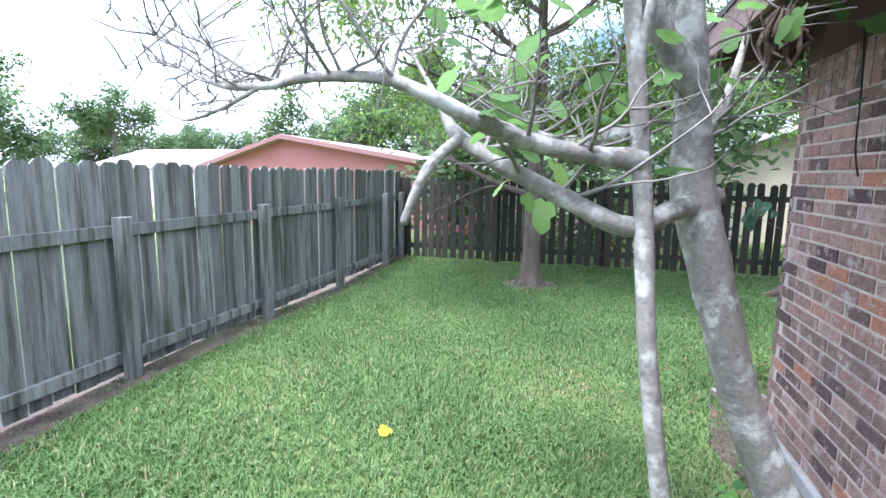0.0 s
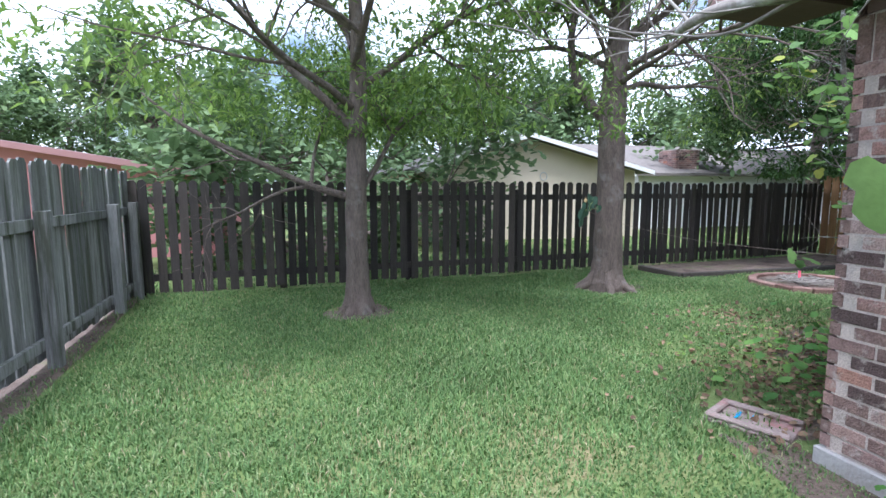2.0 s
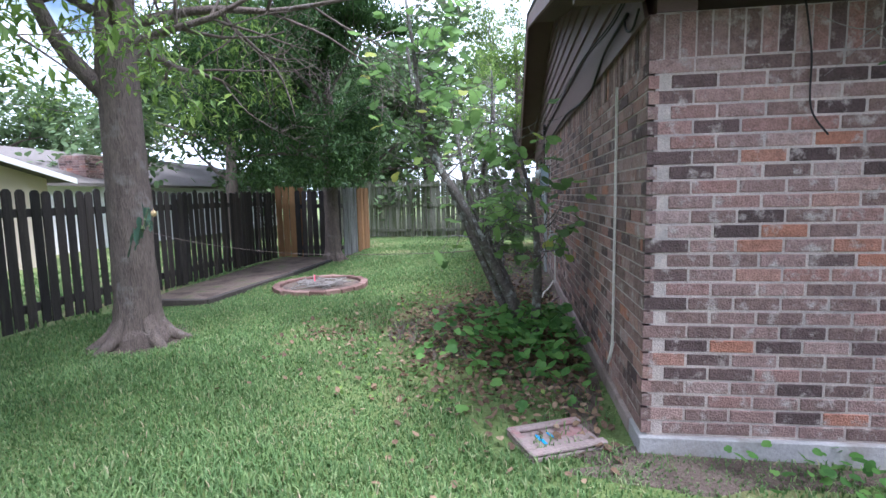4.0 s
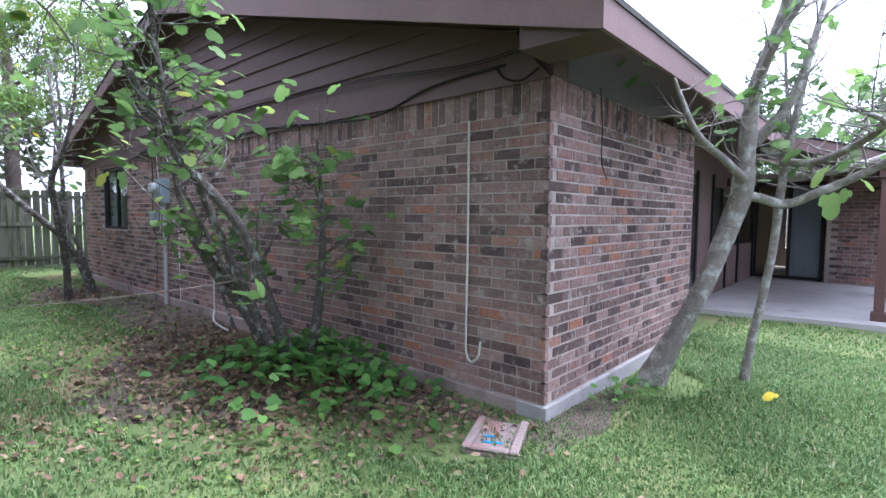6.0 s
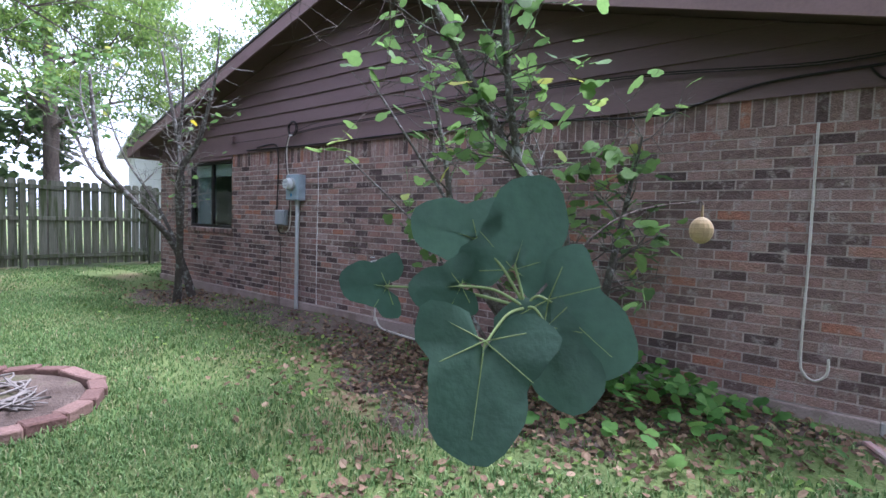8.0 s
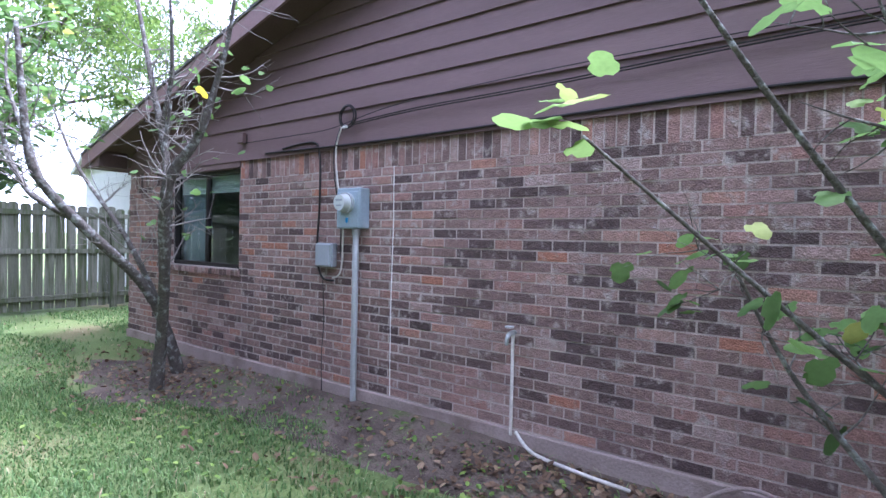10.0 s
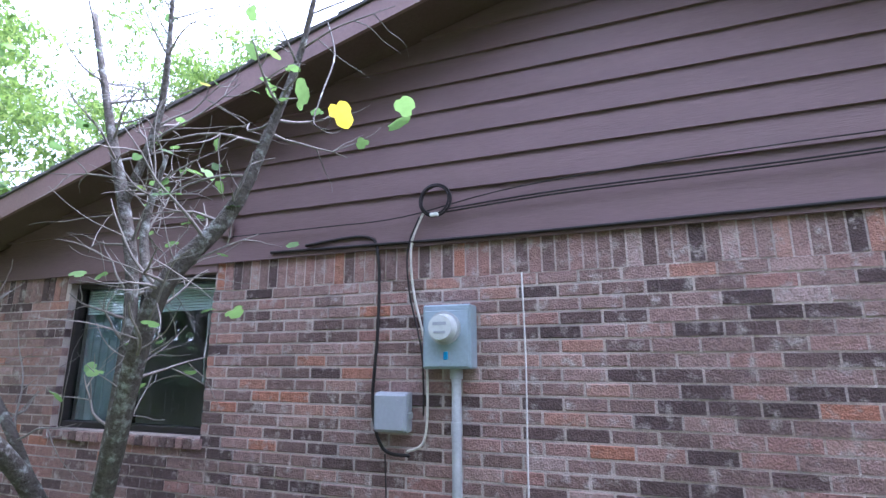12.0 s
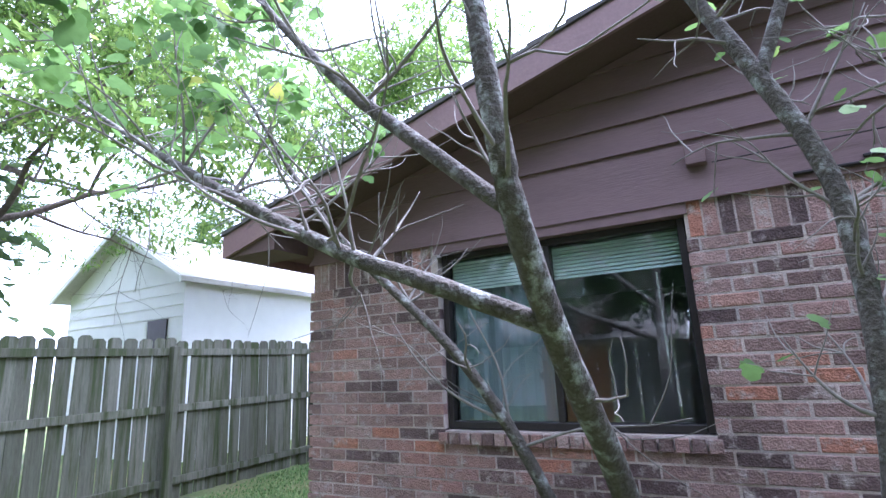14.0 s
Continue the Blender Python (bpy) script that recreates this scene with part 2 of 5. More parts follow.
M["pink_roof"] = mat("pink_roof", (0.364, 0.290, 0.277), 0.9, scale=8, vary=0.15, bump=0.3)
M["tan_wall"] = mat("tan_wall", (0.62, 0.53, 0.41), 0.9, scale=2, vary=0.07, bump=0.1)
M["white_paint"] = mat("white_paint", (0.8, 0.79, 0.76), 0.7, scale=4, vary=0.06, bump=0.1)
M["tan_roof"] = mat("tan_roof", (0.17, 0.15, 0.135), 0.9, scale=12, vary=0.2, bump=0.3)
M["pale_roof"] = mat("pale_roof", (0.468, 0.450, 0.414), 0.9, scale=12, vary=0.15, bump=0.3)
M["grey_siding"] = mat("grey_siding", (0.33, 0.33, 0.32), 0.85, scale=3, vary=0.1, bump=0.15, grain=(6, 6, 0.5))
M["brown_panel"] = mat("brown_panel", (0.23, 0.155, 0.14), 0.75, scale=3, vary=0.12, bump=0.1)
M["fruit"] = mat("fruit", (0.5, 0.36, 0.18), 0.6, scale=15, vary=0.3, bump=0.1)
M["yellow"] = mat("yellow", (0.75, 0.6, 0.05), 0.6, scale=15, vary=0.15, bump=0.05, trans=0.4)


# ---- building blocks ----
def part(name, bm, material, parent=None, label=""):
    """Links a bmesh as one mesh object under a thing or a part."""
    me = bpy.data.meshes.new(name)
    bm.to_mesh(me)
    bm.free()
    me.materials.append(material)
    ob = new(name, me)
    if parent:
        ob.parent = parent
    if label:
        ob["label"] = label
    return ob


def array_part(name, verts, faces, material, parent=None, smooth=False):
    """A mesh object from arrays of vertices and equal-sided faces."""
    me = bpy.data.meshes.new(name)
    verts, faces = np.asarray(verts, np.float32), np.asarray(faces, np.int32)
    k = faces.shape[1]
    me.vertices.add(len(verts))
    me.vertices.foreach_set("co", verts.ravel())
    me.loops.add(faces.size)
    me.loops.foreach_set("vertex_index", faces.ravel())
    me.polygons.add(len(faces))
    me.polygons.foreach_set("loop_start", np.arange(0, faces.size, k, dtype=np.int32))
    me.polygons.foreach_set("use_smooth", np.full(len(faces), smooth))
    me.update(calc_edges=True)
    me.validate()
    me.materials.append(material)
    ob = new(name, me)
    if parent:
        ob.parent = parent
    return ob


def empty(name, at=(0, 0, 0), label="", category="", group="", kind=""):
    ob = new(name)
    ob.location = at
    return tagged(ob, label, category, group, kind)


def bbox(x0, x1, y0, y1, z0, z1, bevel=0.0, bm=None):
    """A box, bevelled if asked, added to bm."""
    bm = bm or bmesh.new()
    r = bmesh.ops.create_cube(bm, size=1.0, matrix=Matrix.Translation(((x0 + x1) / 2, (y0 + y1) / 2, (z0 + z1) / 2)) @ Matrix.Diagonal((abs(x1 - x0), abs(y1 - y0), abs(z1 - z0), 1)))
    if bevel:
        es = list({e for v in r["verts"] for e in v.link_edges})
        bmesh.ops.bevel(bm, geom=es, offset=bevel, segments=1, affect="EDGES")
    return bm


def prism(outline, axis, a, b, bm=None):
    """An outline (two coordinates) pushed through from a to b along axis 'x', 'y' or 'z'."""
    bm = bm or bmesh.new()
    put = {"x": lambda u, v, w: (w, u, v), "y": lambda u, v, w: (u, w, v), "z": lambda u, v, w: (u, v, w)}[axis]
    lo = [bm.verts.new(put(u, v, a)) for u, v in outline]
    hi = [bm.verts.new(put(u, v, b)) for u, v in outline]
    bm.faces.new(lo), bm.faces.new(hi[::-1])
    n = len(lo)
    for k in range(n):
        bm.faces.new((lo[k], hi[k], hi[(k + 1) % n], lo[(k + 1) % n]))
    bmesh.ops.recalc_face_normals(bm, faces=bm.faces)
    return bm


def smooth_line(pts, steps=5):
    """Catmull-Rom through points of (x, y, z, radius)."""
    p = np.array([pts[0], *pts, pts[-1]], float)
    out = []
    for k in range(1, len(p) - 2):
        for s in np.linspace(0, 1, steps, endpoint=False):
            a, b, c, d = p[k - 1], p[k], p[k + 1], p[k + 2]
            out.append(0.5 * (2 * b + (c - a) * s + (2 * a - 5 * b + 4 * c - d) * s * s + (3 * b - a - 3 * c + d) * s ** 3))
    out.append(p[-2])
    return np.array(out)


def tubes(lines, sides=8, wobble=0.0):
    """Vertices and quads of round tubes along lines of (x, y, z, radius)."""
    vs, fs, at = [], [], 0
    ang = np.linspace(0, 2 * np.pi, sides, endpoint=False)
    for ln in lines:
        way = ln[-1, :3] - ln[-2, :3]
        way = way / max(np.linalg.norm(way), 1e-6) * ln[-1, 3] * 0.5
        ln = np.vstack([ln, [[*(ln[-1, :3] + way), ln[-1, 3] * 0.7], [*(ln[-1, :3] + way * 1.4), 0.0006]]])
        ln = np.asarray(ln)
        d = np.gradient(ln[:, :3], axis=0)
        d /= np.linalg.norm(d, axis=1)[:, None] + 1e-9
        ref = np.where(np.abs(d[:, 2:3]) > 0.9, [[1.0, 0, 0]], [[0, 0, 1.0]])
        u = np.cross(d, ref)
        for k in range(1, len(u)):
            if u[k] @ u[k - 1] < 0:
                u[k] = -u[k]
        u /= np.linalg.norm(u, axis=1)[:, None] + 1e-9
        w = np.cross(d, u)
        rad = np.maximum(ln[:, 3], 0.0006)[:, None, None]
        if wobble:
            rad = rad * (1 + wobble * rng.normal(size=(len(ln), sides, 1)))
        ring = ln[:, None, :3] + rad * (np.cos(ang)[None, :, None] * u[:, None] + np.sin(ang)[None, :, None] * w[:, None])
        vs.append(ring.reshape(-1, 3))
        n = len(ln)
        i, j = np.meshgrid(np.arange(n - 1), np.arange(sides), indexing="ij")
        a = at + i * sides + j
        b = at + i * sides + (j + 1) % sides
        fs.append(np.stack([a, b, b + sides, a + sides], -1).reshape(-1, 4))
        at += n * sides
    return np.concatenate(vs), np.concatenate(fs)


def tube_part(name, lines, material, parent=None, sides=8, wobble=0.0, label=""):
    v, f = tubes(lines, sides, wobble)
    ob = array_part(name, v, f, material, parent, True)
    if label:
        ob["label"] = label
    return ob


def cable(name, pts, r, material, label, category="cable"):
    """A cable or pipe through a few points, as a thing of its own."""
    ob = tube_part(name, [smooth_line([(*p, r) for p in pts], 6)], material, None, 8)
    return tagged(ob, label, category)


def leaf_cloud(name, at, normal_up, size, material, parent=None, shape="narrow", droop=0.3):
    """Many small leaves at points: narrow leaflets, or broad lobed leaves. size: array or number."""
    n = len(at)
    at = np.asarray(at)
    size = np.broadcast_to(np.asarray(size, float), (n,)) * rng.uniform(0.7, 1.25, n)
    yaw = rng.uniform(0, 2 * np.pi, n)
    pitch = rng.normal(-droop, 0.45, n)
    ax = np.stack([np.cos(yaw) * np.cos(pitch), np.sin(yaw) * np.cos(pitch), np.sin(pitch)], -1)
    side = np.stack([-np.sin(yaw), np.cos(yaw), rng.normal(0, 0.35, n)], -1)
    side /= np.linalg.norm(side, axis=1)[:, None]
    nor = np.cross(ax, side)
    if shape == "narrow":
        prof = [(0, 0, 0), (0.45, 0.17, 0.05), (1, 0, -0.08), (0.45, -0.17, 0.05)]
        quads = [(0, 1, 2, 3)]
    elif shape == "round":
        prof = [(0, 0, 0), (0.3, 0.36, 0.05), (0.75, 0.3, 0.02), (1, 0, -0.08), (0.75, -0.3, 0.02), (0.3, -0.36, 0.05)]
        quads = [(0, 1, 2, 3), (0, 3, 4, 5)]
    else:
        prof = [(0, 0, 0), (-0.1, 0.2, 0.03), (0.04, 0.42, 0.05), (0.32, 0.5, 0.0), (0.46, 0.36, 0.05), (0.74, 0.38, -0.04), (0.92, 0.2, -0.08), (1.0, 0, -0.12),
                (0.92, -0.2, -0.08), (0.74, -0.38, -0.04), (0.46, -0.36, 0.05), (0.32, -0.5, 0.0), (0.04, -0.42, 0.05), (-0.1, -0.2, 0.03), (0.5, 0, 0.02)]
        quads = [(0, 1, 2, 3), (0, 3, 4, 14), (14, 4, 5, 6), (14, 6, 7, 8), (14, 8, 9, 10), (0, 14, 10, 11), (0, 11, 12, 13)]
    pr = np.array(prof)
    v = at[:, None] + size[:, None, None] * (pr[None, :, :1] * ax[:, None] + pr[None, :, 1:2] * side[:, None] + pr[None, :, 2:] * nor[:, None])
    base = np.arange(n)[:, None, None] * len(prof)
    f = (base + np.array(quads)[None]).reshape(-1, 4)
    return array_part(name, v.reshape(-1, 3), f, material, parent, shape == "lobed")


def grow(start, way, length, radius, depth, lines, tips, spread=0.7, rise=0.15, kids=4, seg=5):
    """A branch with its side branches: adds lines of (x, y, z, radius) and tip points."""
    p, d = np.array(start, float), np.array(way, float)
    d /= np.linalg.norm(d)
    pts = [(*p, radius)]
    for k in range(seg):
        d = d + rng.normal(0, 0.16, 3) + (0, 0, rise * 0.25)
        d /= np.linalg.norm(d)
        p = p + d * length / seg
        pts.append((*p, radius * (1 - 0.75 * (k + 1) / seg)))
    lines.append(smooth_line(pts, 2))
    if depth == 0:
        for q in pts[2:]:
            tips.append(q[:3])
        return
    for k in range(kids):
        s = rng.uniform(0.3, 1.0)
        j = min(int(s * seg), seg)
        side = rng.normal(0, 1, 3)
        side -= side @ d * d
        side /= np.linalg.norm(side)
        nd = d * (1 - spread * 0.5) + side * spread + (0, 0, rise)
        grow(pts[j][:3], nd, length * rng.uniform(0.5, 0.75), max(pts[j][3] * 0.6, 0.003), depth - 1, lines, tips, spread, rise, kids, seg)


# ---- the ground ----
GX, PITCH, CO = 9.84, 0.203, 0.0677
SLOPE, EAVE_Z, EAVE_X = 0.27, 2.30, -0.45


def lift(x, y):
    """Height of the uneven ground."""
    return 0.018 * np.sin(1.3 * x + 0.7) * np.cos(1.1 * y) + 0.012 * np.sin(2.9 * x + 1.7 * y) - 0.012


def ground_sheet():
    xs = np.concatenate([[-600, -150, -60, -30, -15], np.arange(-9, 15, 0.3), [18, 30, 60, 150, 600]])
    ys = np.concatenate([[-600, -150, -60, -30, -16], np.arange(-12, 8, 0.3), [10, 16, 30, 60, 150, 600]])
    x, y = np.meshgrid(xs, ys, indexing="ij")
    near = (np.abs(x) < 14) & (np.abs(y) < 11)
    z = np.where(near, lift(x, y), -0.03)
    v = np.stack([x, y, z], -1).reshape(-1, 3)
    i, j = np.meshgrid(np.arange(len(xs) - 1), np.arange(len(ys) - 1), indexing="ij")
    a = i * len(ys) + j
    f = np.stack([a, a + len(ys), a + len(ys) + 1, a + 1], -1).reshape(-1, 4)
    return tagged(array_part("ground", v, f, M["ground"], None, True), "mown backyard ground under the grass", "ground", kind="structure")


ground_sheet()


def soil_patch(name, cx, cy, rx, ry, label, ragged=0.16):
    """Bare earth with a ragged edge, a little above the ground."""
    n, rings = 56, 7
    v = [(cx, cy, lift(cx, cy) + 0.012)]
    for k in range(1, rings + 1):
        for a in np.linspace(0, 2 * np.pi, n, endpoint=False):
            q = 1 + ragged * (math.sin(3 * a + cx) + 0.7 * math.sin(7 * a + 2 * cy) + 0.5 * math.sin(13 * a))
            s = k / rings
            x, y = cx + rx * s * q * math.cos(a), cy + ry * s * q * math.sin(a)
            v.append((x, y, lift(x, y) + (0.012 if k < rings else -0.01)))
    tri = [(0, 1 + j, 1 + (j + 1) % n) for j in range(n)]
    quad = [(1 + (k - 1) * n + j, 1 + k * n + j, 1 + k * n + (j + 1) % n, 1 + (k - 1) * n + (j + 1) % n) for k in range(1, rings) for j in range(n)]
    me = bpy.data.meshes.new(name)
    me.from_pydata(v, [], tri + quad)
    me.materials.append(M["soil"])
    return tagged(new(name, me), label, "soil", kind="structure")


soil_patch("soil_bed", 4.9, 0.12, 4.5, 0.8, "bare earth along the foot of the brick wall", 0.1)
soil_patch("soil_bed", 2.5, 0.9, 1.5, 0.8, "bare earth under the wall shrub")
soil_patch("soil_bed", 7.7, 0.7, 0.9, 0.6, "bare earth round the multi-stemmed tree")
soil_patch("soil_bed", -0.12, -0.3, 0.17, 0.75, "worn earth beside the back wall")
soil_patch("soil_bed", -1.7, 3.55, 0.46, 0.4, "bare root-worn earth round the tree foot", 0.2)
soil_patch("soil_bed", 1.66, 3.97, 0.48, 0.42, "bare root-worn earth round the tree foot", 0.2)
soil_patch("soil_bed", -4.2, 0.5, 0.24, 6.0, "worn earth along the foot of the fence", 0.08)


# ---- brick walls ----
def brick_data(dx, dy, dz):
    """A shared brick with softly broken edges."""
    me = bpy.data.meshes.new("brick")
    bm = bbox(-dx / 2, dx / 2, -dy / 2, dy / 2, -dz / 2, dz / 2, 0.004)
    bm.to_mesh(me)
    bm.free()
    me.materials.append(M["brick"])
    return me


def joined_bricks(name, boxes, parent):
    """Bricks of the stretch beyond, as one mesh of separate blocks: centre and half sizes."""
    c = np.array([b[:3] for b in boxes])
    h = np.array([b[3:] for b in boxes])
    s = np.array([(-1, -1, -1), (1, -1, -1), (1, 1, -1), (-1, 1, -1), (-1, -1, 1), (1, -1, 1), (1, 1, 1), (-1, 1, 1)])
    v = (c[:, None] + h[:, None] * s[None]).reshape(-1, 3)
    q = np.array([(0, 3, 2, 1), (4, 5, 6, 7), (0, 1, 5, 4), (1, 2, 6, 5), (2, 3, 7, 6), (3, 0, 4, 7)])
    f = (np.arange(len(c))[:, None, None] * 8 + q[None]).reshape(-1, 4)
    ob = array_part(name, v, f, M["brick_far"], parent)
    ob["kind"] = "stuff"
    return ob


LATER = []


def lay_bricks(parent, along, length, start, near, opening=None):
    """Running bond with a soldier course on top. along: 'x' (wall faces +y) or 'y' (wall faces -x, runs to -y). near: stretch of single bricks."""
    rest, singles = [], []

    def place(u, z, du, dz):
        deep = 0.045
        off = R.uniform(-0.0025, 0.0025)
        if along == "x":
            c, h = (u, -deep / 2 + off, z), (du / 2, deep / 2, dz / 2)
        else:
            c, h = (deep / 2 - off, -u, z), (deep / 2, du / 2, dz / 2)
        full = abs(du - 0.192) < 0.001 or dz > 0.1
        if near[0] <= u <= near[1] and full and dz < 0.1:
            singles.append(c)
        else:
            rest.append((*c, *h))

    for k in range(26):
        z = 0.10 + CO * (k + 0.5)
        u = start - (PITCH / 2 if k % 2 else 0)
        while u < length:
            a, b = max(u, 0.0), min(u + 0.192, length)
            if opening and z > opening[2] and z < opening[3]:
                if a < opening[1] and b > opening[0]:
                    if a < opening[0]:
                        b = opening[0]
                    elif b > opening[1]:
                        a = opening[1]
                    else:
                        a = b
            if b - a > 0.025:
                place((a + b) / 2, z, b - a, 0.0572)
            u += PITCH
    u = 0.0
    while u + 0.058 <= length:
        if not (opening and u + 0.06 > opening[0] and u < opening[1]):
            place(u + 0.03, 1.96 + R.uniform(-0.008, 0.004), 0.058, 0.192)
        u += CO
    joined_bricks("bricks", rest, parent)
    LATER.append((parent, along, singles))


W0, W1, WZ0, WZ1 = 7.46, 8.82, 0.97, 1.98
wall_gable = empty("wall_gable", label="brown and red brick gable wall with pale mortar", category="wall", kind="structure")
bm = bmesh.new()
for x0, x1, z0, z1 in ((0.03, W0 - 0.005, -0.3, 2.06), (W1 + 0.005, GX - 0.03, -0.3, 2.06), (W0 - 0.005, W1 + 0.005, -0.3, WZ0 - 0.004), (W0 - 0.005, W1 + 0.005, WZ1 + 0.004, 2.06)):
    bbox(x0, x1, -0.2, -0.0045, z0, z1, bm=bm)
part("mortar", bm, M["mortar"], wall_gable)
lay_bricks(wall_gable, "x", GX, 0.0, (4.95, 7.4), (W0, W1, WZ0 - 0.07, 1.98))
wall_back = empty("wall_back", label="brown brick rear wall of the house", category="wall", kind="structure")
part("mortar", bbox(0.0045, 0.2, -2.9, -0.03, -0.3, 2.06), M["mortar"], wall_back)
lay_bricks(wall_back, "y", 2.9, 0.1, (0, 2.3))
wall_front = tagged(part("wall_front", bbox(GX - 0.2, GX - 0.004, -9, -0.05, -0.3, 2.2), M["brick_far"]), "brick end wall of the house", "wall", kind="structure")

plinth = empty("plinth", label="painted concrete footing under the brick wall", category="footing", kind="structure")
part("footing", bbox(0.192, GX + 0.01, -0.2, 0.018, -0.3, 0.093, 0.006), M["dirty_plinth"], plinth)
part("footing", bbox(-0.022, 0.19, -2.9, 0.014, -0.3, 0.093, 0.006), M["plinth"], plinth)

# rowlock sill and window in the gable wall
window = empty("window_1", (0, 0, 0), "dark aluminium sliding window with raised blinds", "window", kind="structure")
bm = bmesh.new()
u = W0 - 0.02
while u < W1:
    bbox(u, u + 0.058, -0.1, 0.022, WZ0 - 0.072, WZ0 - 0.012, 0.003, bm)
    u += CO
part("window_sill", bm, M["brick_far"], window, "rowlock brick sill")
part("head_board", bbox(W0 - 0.02, W1 + 0.02, -0.1, 0.012, 1.982, 2.058), M["siding"], window)
for nm, x0, x1, z0, z1, y0, y1 in (("window_frame", W0, W0 + 0.035, WZ0, WZ1, -0.12, -0.05), ("window_frame", W1 - 0.035, W1, WZ0, WZ1, -0.12, -0.05),
                                   ("window_frame", W0 + 0.035, W1 - 0.035, WZ0, WZ0 + 0.04, -0.12, -0.05), ("window_frame", W0 + 0.035, W1 - 0.035, WZ1 - 0.035, WZ1, -0.12, -0.05),
                                   ("mullion", 8.145, 8.18, WZ0 + 0.04, WZ1 - 0.035, -0.115, -0.06)):
    part(nm, bbox(x0, x1, y0, y1, z0, z1, 0.004), M["frame_dark"], window)
for x0, x1, y in ((W0 + 0.035, 8.145, -0.085), (8.18, W1 - 0.035, -0.095)):
    pane = part("pane", bbox(x0, x1, y - 0.003, y, WZ0 + 0.04, WZ1 - 0.035), M["glass"], window)
    pane.visible_shadow = False
bm = bmesh.new()
for k in range(9):
    bbox(W0 + 0.04, W1 - 0.04, -0.132, -0.122, WZ1 - 0.06 - 0.02 * k, WZ1 - 0.046 - 0.02 * k, 0, bm)
part("blind", bm, M["blind"], window, "pale raised slatted blind")
bm = bmesh.new()
for k in range(14):
    prism([(8.2 + 0.042 * k, -0.145 - 0.02 * (k % 2)), (8.242 + 0.042 * k, -0.145 - 0.02 * ((k + 1) % 2)), (8.242 + 0.042 * k, -0.148 - 0.02 * ((k + 1) % 2)), (8.2 + 0.042 * k, -0.148 - 0.02 * (k % 2))], "z", WZ0, WZ1 - 0.02, bm)
part("curtain", bm, M["curtain"], window, "grey gathered curtain")
part("blind_wand", bbox(W0 + 0.16, W0 + 0.168, -0.15, -0.142, WZ0 + 0.3, WZ1 - 0.24), M["white_cable"], window)
room = empty("wall_room", label="dim room behind the window", category="room", kind="structure")
bm = bmesh.new()
for b in ((6.2, 9.6, -3.2, -3.1, 0, 2.05), (6.2, 6.25, -3.1, -0.21, 0, 2.05), (9.55, 9.6, -3.1, -0.21, 0, 2.05), (6.25, 9.55, -3.1, -0.21, 0, 0.03), (6.25, 9.55, -3.1, -0.21, 2.0, 2.05)):
    bbox(*b, bm=bm)
part("room_shell", bm, M["room"], room)

# ---- lapped siding of the gable ----
siding = empty("wall_siding", label="dark brown lapped board siding of the gable", category="siding", kind="structure")


def roof_under(x):
    return EAVE_Z - 0.13 + SLOPE * (min(x, GX - x) - EAVE_X)


top_z = roof_under(GX / 2)
part("sheathing", prism([(0.0, 2.062), (GX, 2.062), (GX, roof_under(GX)), (GX / 2, top_z), (0.0, roof_under(0))], "y", -0.2, -0.03), M["siding"], siding)
zs = [2.05, 2.36] + [2.36 + 0.163 * k for k in range(1, 9)]
for k in range(len(zs) - 1):
    z0, z1 = zs[k] - 0.012, zs[k + 1]
    if z0 >= top_z - 0.05:
        break

    def edge(z):
        return max(-0.0, (z - EAVE_Z + 0.13) / SLOPE + EAVE_X)
    a0, a1 = edge(z0), edge(min(z1, top_z - 0.01))
    bm = bmesh.new()
    q = [(a0, 0.024, z0), (GX - a0, 0.024, z0), (GX - a1, 0.004, min(z1, top_z)), (a1, 0.004, min(z1, top_z))]
    fr = [bm.verts.new(p) for p in q]
    bk = [bm.verts.new((p[0], p[1] - 0.018, p[2])) for p in q]
    bm.faces.new(fr), bm.faces.new(bk[::-1])
    for j in range(4):
        bm.faces.new((fr[j], fr[(j + 1) % 4], bk[(j + 1) % 4], bk[j]))
    bmesh.ops.recalc_face_normals(bm, faces=bm.faces)
    part("board", bm, M["siding"], siding)
tagged(part("bracket_block", bbox(7.32, 7.41, 0.02, 0.07, 2.2, 2.3, 0.005), M["siding"]), "small brown wooden block fixed to the siding", "block")

